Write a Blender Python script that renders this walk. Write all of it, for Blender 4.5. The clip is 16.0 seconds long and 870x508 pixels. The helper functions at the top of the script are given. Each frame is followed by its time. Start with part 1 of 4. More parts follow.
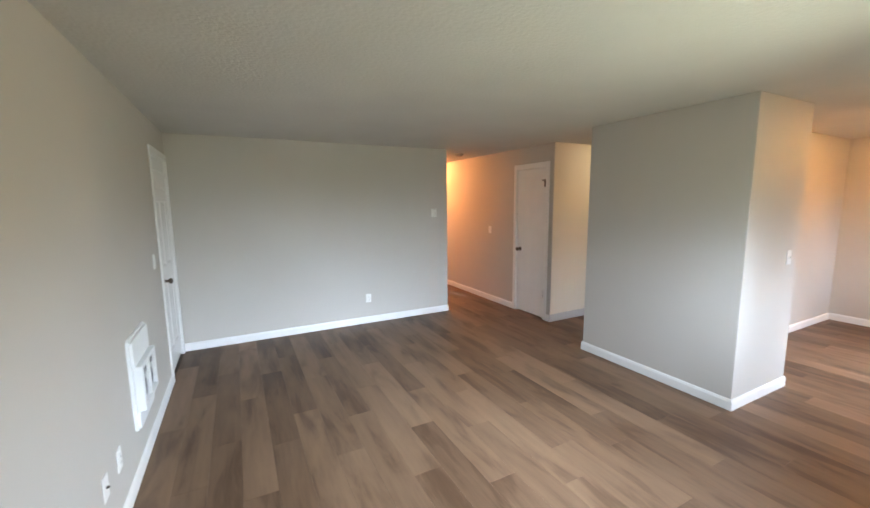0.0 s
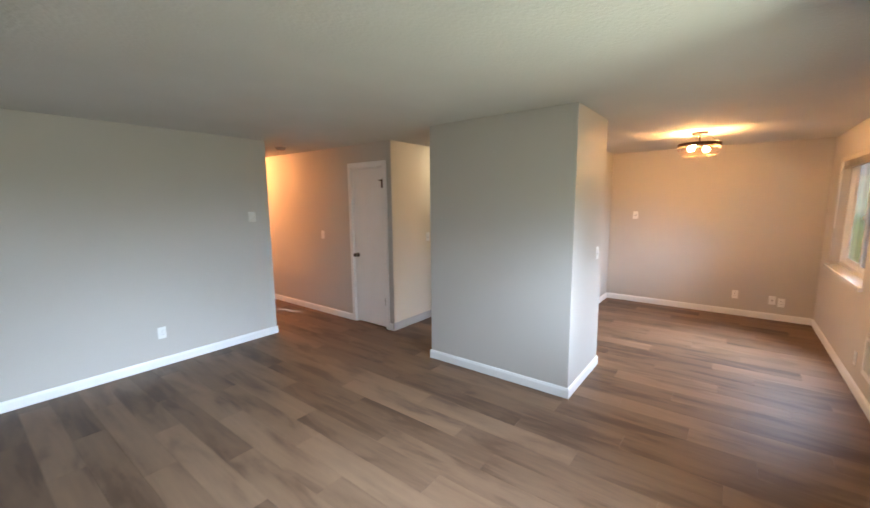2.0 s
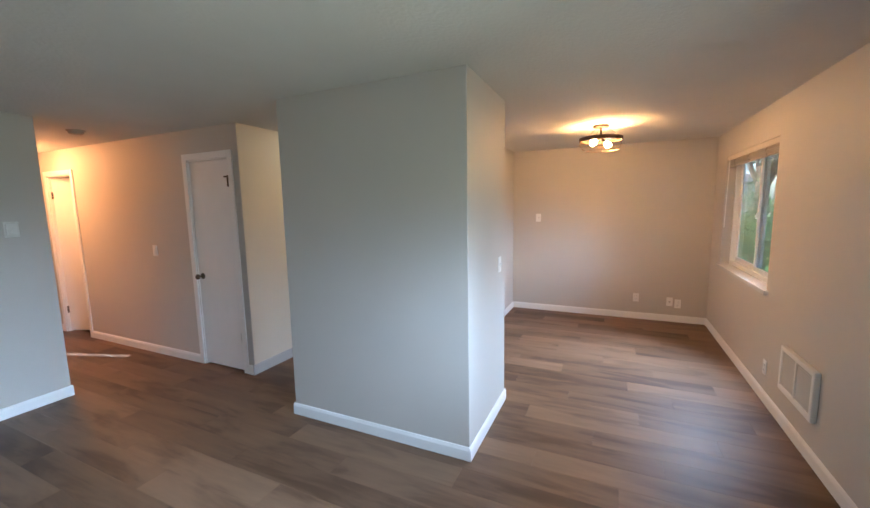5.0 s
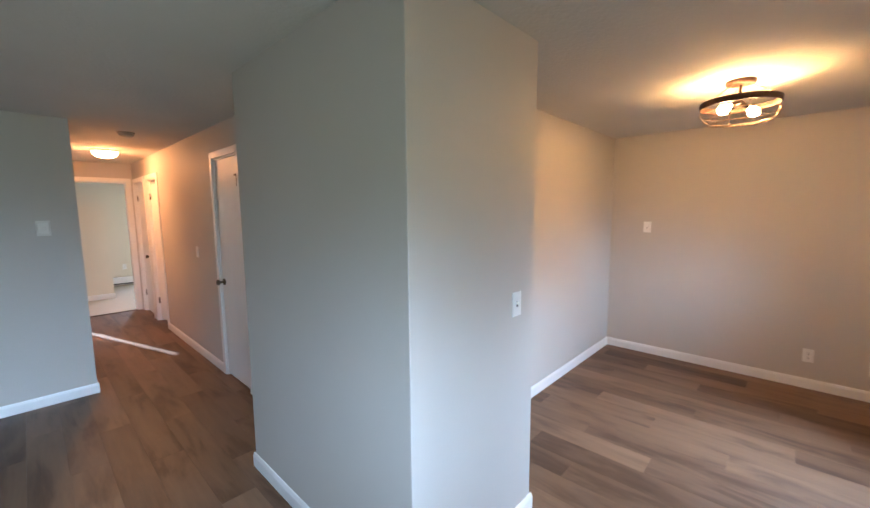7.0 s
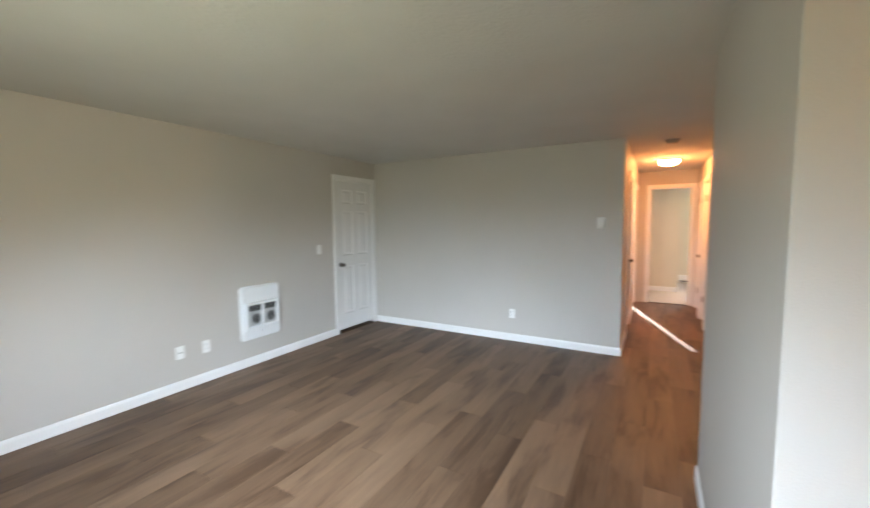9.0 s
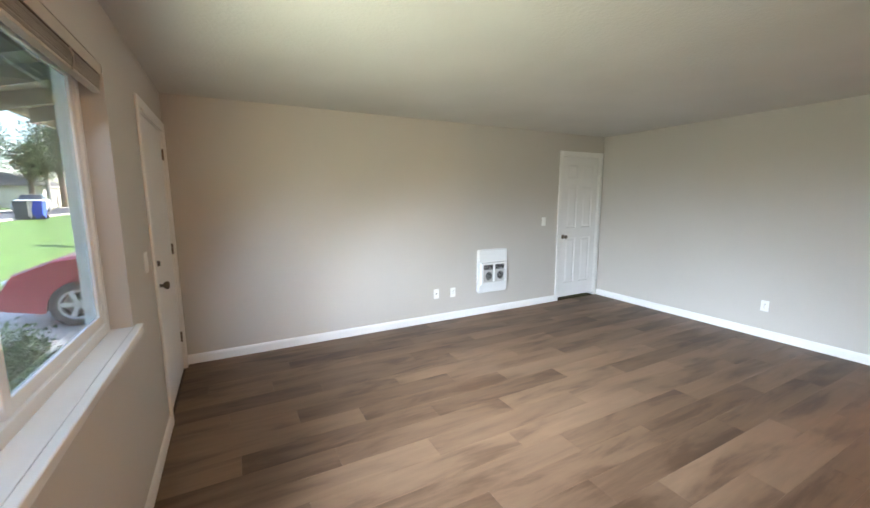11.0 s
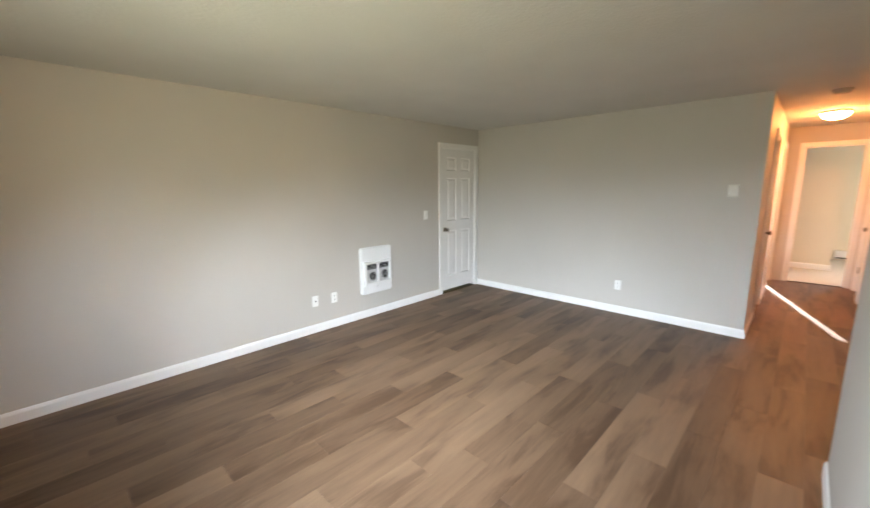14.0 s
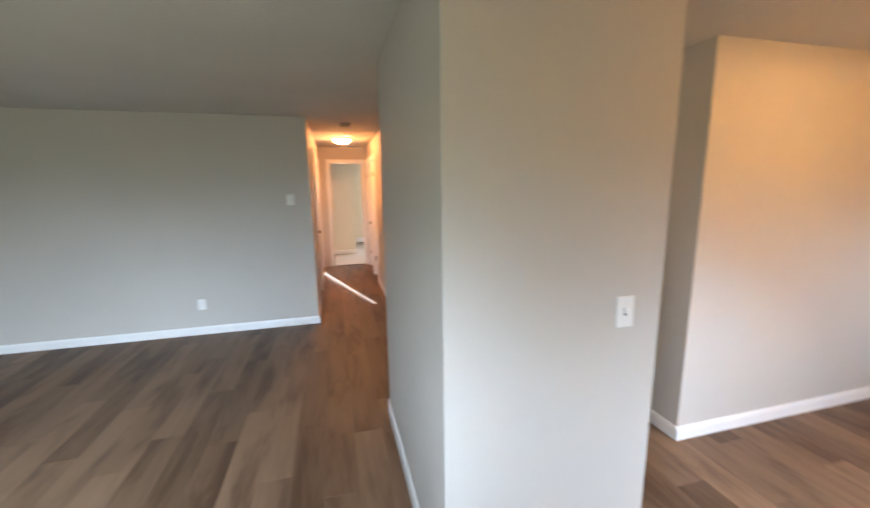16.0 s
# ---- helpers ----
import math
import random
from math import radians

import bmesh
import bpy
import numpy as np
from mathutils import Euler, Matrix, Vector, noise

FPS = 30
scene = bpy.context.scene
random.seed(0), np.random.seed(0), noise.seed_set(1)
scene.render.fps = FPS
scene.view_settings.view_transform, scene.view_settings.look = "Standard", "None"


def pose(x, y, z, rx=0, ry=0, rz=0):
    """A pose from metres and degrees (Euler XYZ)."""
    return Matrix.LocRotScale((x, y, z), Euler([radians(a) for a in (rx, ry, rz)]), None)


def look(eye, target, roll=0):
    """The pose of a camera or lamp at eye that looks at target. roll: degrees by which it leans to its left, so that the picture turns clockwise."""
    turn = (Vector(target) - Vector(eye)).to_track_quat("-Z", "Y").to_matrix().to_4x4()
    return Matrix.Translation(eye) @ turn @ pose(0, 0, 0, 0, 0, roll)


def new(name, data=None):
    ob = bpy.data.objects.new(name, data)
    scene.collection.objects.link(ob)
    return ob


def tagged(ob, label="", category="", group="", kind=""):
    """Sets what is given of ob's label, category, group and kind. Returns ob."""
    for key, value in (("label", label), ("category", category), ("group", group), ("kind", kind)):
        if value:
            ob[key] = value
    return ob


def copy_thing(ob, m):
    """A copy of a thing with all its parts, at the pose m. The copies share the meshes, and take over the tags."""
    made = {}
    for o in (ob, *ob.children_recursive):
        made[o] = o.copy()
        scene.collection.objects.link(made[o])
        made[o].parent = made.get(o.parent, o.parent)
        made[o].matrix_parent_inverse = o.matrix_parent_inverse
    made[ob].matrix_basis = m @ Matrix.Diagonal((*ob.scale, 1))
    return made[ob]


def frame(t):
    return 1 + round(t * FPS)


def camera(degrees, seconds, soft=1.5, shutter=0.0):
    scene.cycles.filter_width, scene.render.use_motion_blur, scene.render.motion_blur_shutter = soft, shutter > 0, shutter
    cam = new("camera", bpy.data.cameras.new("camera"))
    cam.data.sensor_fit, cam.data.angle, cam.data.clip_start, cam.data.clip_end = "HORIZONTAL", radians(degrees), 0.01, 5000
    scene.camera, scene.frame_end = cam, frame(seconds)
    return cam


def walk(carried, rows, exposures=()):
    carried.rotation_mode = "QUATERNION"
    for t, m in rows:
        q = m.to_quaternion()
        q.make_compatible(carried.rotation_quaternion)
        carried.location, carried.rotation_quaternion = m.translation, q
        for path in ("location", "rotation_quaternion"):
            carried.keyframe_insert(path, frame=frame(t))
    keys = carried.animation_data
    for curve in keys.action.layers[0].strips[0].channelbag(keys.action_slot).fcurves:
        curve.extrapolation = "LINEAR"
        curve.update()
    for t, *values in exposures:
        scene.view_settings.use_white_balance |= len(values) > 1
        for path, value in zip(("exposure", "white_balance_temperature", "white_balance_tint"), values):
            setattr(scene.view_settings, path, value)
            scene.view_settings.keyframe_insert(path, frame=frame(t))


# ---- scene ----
cam = camera(97.0, 16.0, shutter=0.4)
PATH = [
    (0, (0.238, 0.125, 1.61), (1.145, 1.887, 1.342), -0.6),
    (0.5, (0.25, 0.184, 1.594), (1.324, 1.85, 1.328), -0.5),
    (1, (0.313, 0.3, 1.617), (1.604, 1.801, 1.341), -0.6),
    (1.5, (0.423, 0.42, 1.606), (1.864, 1.78, 1.336), -0.6),
    (2, (0.481, 0.586, 1.624), (2.05, 1.796, 1.351), -0.5),
    (2.5, (0.59, 0.705, 1.62), (2.312, 1.684, 1.347), -0.6),
    (3, (0.751, 0.766, 1.627), (2.554, 1.583, 1.347), -0.8),
    (3.5, (0.885, 0.834, 1.609), (2.706, 1.616, 1.335), -0.7),
    (4, (1.007, 0.903, 1.582), (2.83, 1.681, 1.317), -0.8),
    (6.5, (2.335, 0.594, 1.576), (3.932, 1.776, 1.345), -0.8),
    (7, (2.647, 0.621, 1.573), (4.094, 1.984, 1.348), -0.5),
    (7.5, (2.838, 0.616, 1.57), (4.044, 2.2, 1.375), -0.6),
    (8, (3.027, 0.544, 1.561), (3.53, 2.471, 1.374), -1.0),
    (8.5, (3.109, 0.529, 1.463), (2.777, 2.496, 1.308), -0.7),
    (9, (3.255, 0.452, 1.469), (2.267, 2.183, 1.31), -0.5),
    (9.5, (3.365, 0.241, 1.475), (1.955, 1.649, 1.300), -0.3),
    (10, (3.441, 0.161, 1.479), (1.856, 1.364, 1.278), -0.3),
    (12.3, (3.711, 0.055, 1.507), (1.905, 0.828, 1.135), -0.2),
    (12.5, (3.662, 0.048, 1.511), (1.862, 0.838, 1.143), -0.1),
    (13, (3.453, 0.079, 1.53), (1.703, 0.974, 1.164), 0.0),
    (13.5, (3.316, 0.136, 1.539), (1.725, 1.294, 1.183), -0.2),
    (14, (3.277, 0.274, 1.53), (1.911, 1.693, 1.184), -0.6),
    (14.5, (3.204, 0.403, 1.541), (2.1, 2.036, 1.199), -0.5),
    (15, (3.181, 0.452, 1.556), (2.413, 2.268, 1.219), -0.5),
    (15.5, (3.173, 0.461, 1.596), (3.041, 2.426, 1.248), -0.3),
    (16, (3.191, 0.441, 1.594), (3.692, 2.345, 1.242), -0.8),
]
EXPOSURES = [(0.0, 3.40, 6000, 14), (2.0, 3.34, 5750, 13), (3.0, 3.30, 5420, 12), (4.0, 3.29, 5250, 11), (6.5, 2.91, 5120, 10), (8.0, 2.95, 5450, 10), (8.5, 3.05, 6000, 13), (9.0, 3.22, 6100, 13), (10.0, 3.5, 6050, 14),
             (12.5, 3.60, 6100, 14), (13.5, 3.53, 6350, 14), (14.5, 3.43, 6500, 15), (15.5, 3.26, 6050, 12), (16.0, 3.1, 5850, 12)]
walk(cam, [(t, look(eye, target, roll)) for t, eye, target, roll in PATH], EXPOSURES)

# ---- world, sun and exposure ----
SUN_EL, SUN_AZ = 28.0, (-0.31, 0.95)   # elevation in degrees, plan direction towards the sun
world = bpy.data.worlds.new("sky")
scene.world = world
world.use_nodes = True
wn = world.node_tree
bg = wn.nodes["Background"]
sky = wn.nodes.new("ShaderNodeTexSky")
sky.sky_type = "NISHITA"
sky.sun_disc = False
sky.sun_elevation = radians(SUN_EL)
sky.sun_rotation = math.atan2(SUN_AZ[0], SUN_AZ[1])
sky.dust_density, sky.ozone_density = 2.0, 1.0
wn.links.new(sky.outputs[0], bg.inputs[0])
bg.inputs[1].default_value = 0.15
sun_data = bpy.data.lights.new("sun", "SUN")
sun_data.energy, sun_data.angle, sun_data.color = 2.0, radians(0.5), (1.0, 0.94, 0.85)
sun_ob = new("sun", sun_data)
sun_ob.matrix_world = look((0, 0, 20), Vector((0, 0, 20)) - Vector((SUN_AZ[0], SUN_AZ[1], math.tan(radians(SUN_EL)))))

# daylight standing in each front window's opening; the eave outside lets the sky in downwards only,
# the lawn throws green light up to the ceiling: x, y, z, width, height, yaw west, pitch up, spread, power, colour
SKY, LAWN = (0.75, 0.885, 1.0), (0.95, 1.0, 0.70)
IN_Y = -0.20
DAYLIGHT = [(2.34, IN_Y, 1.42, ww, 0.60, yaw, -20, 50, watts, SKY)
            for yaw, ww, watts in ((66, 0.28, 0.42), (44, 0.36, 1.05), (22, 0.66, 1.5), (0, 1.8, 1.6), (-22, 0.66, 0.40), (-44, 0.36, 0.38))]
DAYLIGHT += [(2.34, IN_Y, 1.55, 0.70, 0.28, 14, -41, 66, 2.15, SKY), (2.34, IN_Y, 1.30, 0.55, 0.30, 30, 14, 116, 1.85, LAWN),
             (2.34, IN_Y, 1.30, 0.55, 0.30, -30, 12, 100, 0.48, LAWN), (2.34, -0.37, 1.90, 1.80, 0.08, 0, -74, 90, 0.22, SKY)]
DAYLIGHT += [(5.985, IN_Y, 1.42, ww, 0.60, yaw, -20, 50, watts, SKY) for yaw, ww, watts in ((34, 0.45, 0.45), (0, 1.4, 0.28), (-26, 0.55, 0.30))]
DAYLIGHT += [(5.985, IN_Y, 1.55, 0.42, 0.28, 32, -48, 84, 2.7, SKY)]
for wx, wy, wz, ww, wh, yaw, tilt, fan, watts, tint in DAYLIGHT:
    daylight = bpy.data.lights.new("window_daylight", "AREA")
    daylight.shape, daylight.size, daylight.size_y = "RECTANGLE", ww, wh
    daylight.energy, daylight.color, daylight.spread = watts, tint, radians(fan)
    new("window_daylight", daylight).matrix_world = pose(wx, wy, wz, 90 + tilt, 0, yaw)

# warm area lamp added in the end room's unseen window opening, to brighten the room
daylight = bpy.data.lights.new("window_daylight", "AREA")
daylight.shape, daylight.size, daylight.size_y = "RECTANGLE", 0.9, 1.5
daylight.energy, daylight.color, daylight.spread = 3.2, (1.0, 0.95, 0.86), radians(120)
new("window_daylight", daylight).matrix_world = pose(4.925, 11.18, 1.3, 90, 0, 180)

# ---- plan, in metres ----
H = 2.345                      # ceiling height
XW, YN, XNE = -0.375, 5.022, 2.962     # west wall, north wall, its end at the hall
BX0, BX1, BY0, BY1 = 3.507, 4.345, 1.553, 2.975   # block between kitchen and rooms
XE, YDN, STX = 7.205, 2.16, 5.19       # dining east wall, dining north wall, its west end
XH, YC, YEND = 3.88, 3.865, 8.385      # hall east wall, kitchen north wall, hall end
YS = -0.335                    # south wall
T = 0.12                       # wall thickness
G = -0.40                      # ground outside


# ---- materials ----
def material(name, base, rough=0.6, metal=0.0, vary=0.06, scale=3.0, bump=0.0, bump_scale=80.0, spec=0.5):
    m = bpy.data.materials.new(name)
    m.use_nodes = True
    nt = m.node_tree
    b = nt.nodes["Principled BSDF"]
    b.inputs["Roughness"].default_value = rough
    b.inputs["Metallic"].default_value = metal
    b.inputs["Specular IOR Level"].default_value = spec
    tc = nt.nodes.new("ShaderNodeTexCoord")
    big = nt.nodes.new("ShaderNodeTexNoise")
    big.inputs["Scale"].default_value = scale
    big.inputs["Detail"].default_value = 5
    nt.links.new(tc.outputs["Object"], big.inputs["Vector"])
    ramp = nt.nodes.new("ShaderNodeMapRange")
    ramp.inputs["From Min"].default_value, ramp.inputs["From Max"].default_value = 0.3, 0.7
    ramp.inputs["To Min"].default_value, ramp.inputs["To Max"].default_value = 1 - vary, 1 + vary
    nt.links.new(big.outputs["Fac"], ramp.inputs["Value"])
    mix = nt.nodes.new("ShaderNodeVectorMath")
    mix.operation = "SCALE"
    mix.inputs[0].default_value = base
    nt.links.new(ramp.outputs["Result"], mix.inputs["Scale"])
    nt.links.new(mix.outputs["Vector"], b.inputs["Base Color"])
    if bump:
        fine = nt.nodes.new("ShaderNodeTexNoise")
        fine.inputs["Scale"].default_value = bump_scale
        fine.inputs["Detail"].default_value = 3
        nt.links.new(tc.outputs["Object"], fine.inputs["Vector"])
        bp = nt.nodes.new("ShaderNodeBump")
        bp.inputs["Strength"].default_value = bump
        bp.inputs["Distance"].default_value = 0.004
        nt.links.new(fine.outputs["Fac"], bp.inputs["Height"])
        nt.links.new(bp.outputs["Normal"], b.inputs["Normal"])
    return m


def glow(name, colour, strength):
    m = bpy.data.materials.new(name)
    m.use_nodes = True
    b = m.node_tree.nodes["Principled BSDF"]
    b.inputs["Base Color"].default_value = (0.9, 0.88, 0.84, 1)
    b.inputs["Emission Color"].default_value = (*colour, 1)
    b.inputs["Emission Strength"].default_value = strength
    return m


def glass(name, tint=(1, 1, 1), rough=0.0):
    m = bpy.data.materials.new(name)
    m.use_nodes = True
    b = m.node_tree.nodes["Principled BSDF"]
    b.inputs["Base Color"].default_value = (*tint, 1)
    b.inputs["Roughness"].default_value = rough
    b.inputs["Transmission Weight"].default_value = 1.0
    b.inputs["IOR"].default_value = 1.45
    return m



def plank_material():
    """Wood-look vinyl: each plank has its own tone, cut of grain and cloudy stains."""
    m = bpy.data.materials.new("wood_look_plank")
    m.use_nodes = True
    nt = m.node_tree
    b = nt.nodes["Principled BSDF"]
    link = nt.links.new
    tc, info = nt.nodes.new("ShaderNodeTexCoord"), nt.nodes.new("ShaderNodeObjectInfo")
    shift = nt.nodes.new("ShaderNodeVectorMath")
    shift.operation = "MULTIPLY_ADD"
    shift.inputs[1].default_value = (1, 1, 1)
    far = nt.nodes.new("ShaderNodeCombineXYZ")
    mul = nt.nodes.new("ShaderNodeMath")
    mul.operation, mul.inputs[1].default_value = "MULTIPLY", 73.0
    link(info.outputs["Random"], mul.inputs[0])
    for k in range(3):
        link(mul.outputs[0], far.inputs[k])
    link(tc.outputs["Object"], shift.inputs[0])
    link(far.outputs[0], shift.inputs[2])

    def noise_of(scale, stretch, detail, rough=0.6, warp=0.0):
        mp = nt.nodes.new("ShaderNodeMapping")
        mp.inputs["Scale"].default_value = stretch
        link(shift.outputs[0], mp.inputs["Vector"])
        n = nt.nodes.new("ShaderNodeTexNoise")
        n.inputs["Scale"].default_value, n.inputs["Detail"].default_value = scale, detail
        n.inputs["Roughness"].default_value, n.inputs["Distortion"].default_value = rough, warp
        link(mp.outputs[0], n.inputs["Vector"])
        return n

    cloud = noise_of(3.7, (1.8, 0.36, 1), 5, 0.55, 0.45)     # cloudy stains
    grain = noise_of(55, (1, 0.06, 1), 5, 0.65, 0.3)        # fibres
    ring = noise_of(14, (1, 0.09, 1), 4, 0.6, 1.2)          # cathedral grain
    streak = nt.nodes.new("ShaderNodeMapRange")             # dark drawn-out stains on a pale ground
    streak.interpolation_type = "SMOOTHSTEP"
    streak.inputs["From Min"].default_value, streak.inputs["From Max"].default_value = 0.30, 0.52
    link(cloud.outputs["Fac"], streak.inputs["Value"])
    ramp = nt.nodes.new("ShaderNodeValToRGB")
    cr = ramp.color_ramp
    cr.elements[0].position, cr.elements[0].color = 0.10, (0.040, 0.0208, 0.0105, 1)
    cr.elements[1].position, cr.elements[1].color = 0.9, (0.290, 0.186, 0.114, 1)
    for pos, col in ((0.34, (0.085, 0.0465, 0.0245, 1)), (0.6, (0.178, 0.108, 0.063, 1))):
        e = cr.elements.new(pos)
        e.color = col
    total = None
    for node, out, weight, centre in ((info, "Random", 0.24, 0.5), (streak, "Result", 0.15, 0.8), (cloud, "Fac", 0.34, 0.5), (grain, "Fac", 0.16, 0.5), (ring, "Fac", 0.20, 0.5)):
        ma = nt.nodes.new("ShaderNodeMath")
        ma.operation = "MULTIPLY_ADD"
        link(node.outputs[out], ma.inputs[0])
        ma.inputs[1].default_value, ma.inputs[2].default_value = weight, -weight * centre
        if total is not None:
            ad = nt.nodes.new("ShaderNodeMath")
            ad.operation = "ADD"
            link(total.outputs[0], ad.inputs[0])
            link(ma.outputs[0], ad.inputs[1])
            total = ad
        else:
            total = ma
    mid = nt.nodes.new("ShaderNodeMath")
    mid.operation, mid.inputs[1].default_value = "ADD", 0.5
    link(total.outputs[0], mid.inputs[0])
    link(mid.outputs[0], ramp.inputs["Fac"])
    link(ramp.outputs["Color"], b.inputs["Base Color"])
    rr = nt.nodes.new("ShaderNodeMapRange")
    rr.inputs["To Min"].default_value, rr.inputs["To Max"].default_value = 0.40, 0.58
    b.inputs["Specular IOR Level"].default_value = 0.45
    link(grain.outputs["Fac"], rr.inputs["Value"])
    link(rr.outputs["Result"], b.inputs["Roughness"])
    bp = nt.nodes.new("ShaderNodeBump")
    bp.inputs["Strength"].default_value, bp.inputs["Distance"].default_value = 0.18, 0.002
    link(grain.outputs["Fac"], bp.inputs["Height"])
    link(bp.outputs["Normal"], b.inputs["Normal"])
    return m


def leaf_material(name, base, alt):
    m = bpy.data.materials.new(name)
    m.use_nodes = True
    nt = m.node_tree
    b = nt.nodes["Principled BSDF"]
    geo = nt.nodes.new("ShaderNodeNewGeometry")
    mix = nt.nodes.new("ShaderNodeMix")
    mix.data_type = "RGBA"
    mix.inputs[6].default_value, mix.inputs[7].default_value = (*base, 1), (*alt, 1)
    nt.links.new(geo.outputs["Random Per Island"], mix.inputs[0])
    nt.links.new(mix.outputs[2], b.inputs["Base Color"])
    b.inputs["Roughness"].default_value = 0.55
    return m


M_WALL = material("greige_wall_paint", (0.535, 0.50, 0.455), 0.62, vary=0.02, scale=1.3, bump=0.22, bump_scale=150)
M_CREAM = material("cream_wall_paint", (0.68, 0.62, 0.50), 0.6, vary=0.02, scale=1.5, bump=0.2, bump_scale=140)
M_CEIL = material("knockdown_ceiling_paint", (0.61, 0.595, 0.56), 0.85, vary=0.03, scale=2.0, bump=0.7, bump_scale=46)
M_TRIM = material("white_trim_paint", (0.82, 0.81, 0.79), 0.35, vary=0.02, scale=4)
M_DOOR = material("white_door_paint", (0.80, 0.79, 0.775), 0.4, vary=0.02, scale=5, bump=0.05, bump_scale=60)
M_VINYL = material("white_vinyl", (0.80, 0.80, 0.79), 0.3, vary=0.015, scale=6)
M_PLATE = material("white_plastic", (0.84, 0.83, 0.80), 0.3, vary=0.01)
# thermostat white, lowered to put the wall's dim light into its colour
M_DIMMED = material("dimmed_white_plastic", (0.74, 0.72, 0.67), 0.4, vary=0.02)
M_SILL = material("glossy_white_sill_paint", (0.80, 0.79, 0.77), 0.2, vary=0.02, scale=6)
M_COVE = material("grey_vinyl_cove", (0.42, 0.415, 0.40), 0.45, vary=0.03)
M_UNDER = material("floor_underlay", (0.05, 0.04, 0.03), 0.8)
M_PLANK = plank_material()
M_NICKEL = material("satin_nickel", (0.13, 0.11, 0.09), 0.36, metal=0.9, vary=0.05)
M_BRONZE = material("dark_bronze", (0.06, 0.035, 0.022), 0.45, metal=0.5, vary=0.08)
M_COPPER = material("copper_wire", (0.40, 0.26, 0.15), 0.35, metal=1.0)
M_DARK = material("dark_slot", (0.025, 0.025, 0.025), 0.6)
M_PALEMESH = material("pale_grey_grille", (0.52, 0.52, 0.51), 0.5)
# smoke detector: its backlit shade is put into the base colour
M_BACKLIT = material("backlit_plastic", (0.42, 0.38, 0.33), 0.5)
M_ENAMEL = material("white_enamel", (0.80, 0.80, 0.79), 0.28, vary=0.02)
M_SLAT = material("cream_blind_slat", (0.52, 0.46, 0.39), 0.45, vary=0.05)
M_RAIL = material("brown_blind_rail", (0.20, 0.14, 0.10), 0.5, vary=0.08)
M_CARPET = material("pale_carpet", (0.60, 0.54, 0.46), 0.95, vary=0.08, scale=60, bump=0.8, bump_scale=300)
# grey tint darkens the bright outdoors seen through the panes
M_GLASS = glass("dimming_window_glass", (0.44, 0.465, 0.46))
M_GRASS = material("grass_ground", (0.11, 0.20, 0.035), 0.9, vary=0.3, scale=1.2, bump=0.8, bump_scale=30)
M_ASPHALT = material("asphalt", (0.10, 0.10, 0.105), 0.85, vary=0.15, scale=3, bump=0.4, bump_scale=120)
M_CONCRETE = material("concrete", (0.44, 0.42, 0.39), 0.8, vary=0.1, scale=2, bump=0.3, bump_scale=90)
M_SOIL = material("bark_mulch", (0.07, 0.045, 0.03), 0.95, vary=0.3, scale=25, bump=0.9, bump_scale=60)
M_SOFFIT = material("weathered_soffit_board", (0.40, 0.37, 0.33), 0.8, vary=0.15, scale=8, bump=0.3, bump_scale=40)
M_FASCIA = material("painted_fascia", (0.52, 0.49, 0.44), 0.6, vary=0.06)
M_SIDING = material("house_siding", (0.62, 0.58, 0.52), 0.8, vary=0.06, scale=2)
M_SHINGLE = material("grey_shingle", (0.16, 0.15, 0.14), 0.9, vary=0.2, scale=12)
M_BARK = material("bark", (0.12, 0.085, 0.06), 0.9, vary=0.25, scale=12, bump=0.8, bump_scale=25)
M_LEAF = leaf_material("shrub_leaf", (0.05, 0.115, 0.03), (0.125, 0.22, 0.065))
M_HEDGE = leaf_material("golden_hedge_leaf", (0.13, 0.12, 0.03), (0.24, 0.19, 0.05))
M_TREELEAF = leaf_material("tree_leaf", (0.04, 0.08, 0.025), (0.11, 0.16, 0.05))
M_FLOWER = leaf_material("purple_flower", (0.20, 0.10, 0.30), (0.36, 0.24, 0.46))
M_RED = material("red_car_paint", (0.33, 0.025, 0.05), 0.25, metal=0.2, vary=0.03)
M_WHITECAR = material("white_car_paint", (0.75, 0.75, 0.74), 0.25, vary=0.02)
M_TYRE = material("tyre_rubber", (0.03, 0.03, 0.032), 0.85)
M_ALLOY = material("alloy_rim", (0.62, 0.63, 0.64), 0.35, metal=0.9)
M_CARGLASS = material("dark_car_glass", (0.03, 0.035, 0.04), 0.08, spec=0.8)
M_BLUE = material("blue_bin_plastic", (0.02, 0.07, 0.45), 0.5, vary=0.05)
M_DARKBIN = material("dark_bin_plastic", (0.045, 0.05, 0.058), 0.5, vary=0.05)
M_LAMPRED = material("tail_lamp_red", (0.45, 0.01, 0.01), 0.2)
M_TERRA = material("terracotta_roof", (0.42, 0.19, 0.10), 0.85, vary=0.15, scale=6)
M_WHITEWALL = material("white_stucco", (0.74, 0.71, 0.66), 0.85, vary=0.05)
M_BOXGREY = material("pale_utility_paint", (0.55, 0.60, 0.56), 0.5)
M_BULB = glow("warm_bulb_glow", (1.0, 0.48, 0.14), 84)
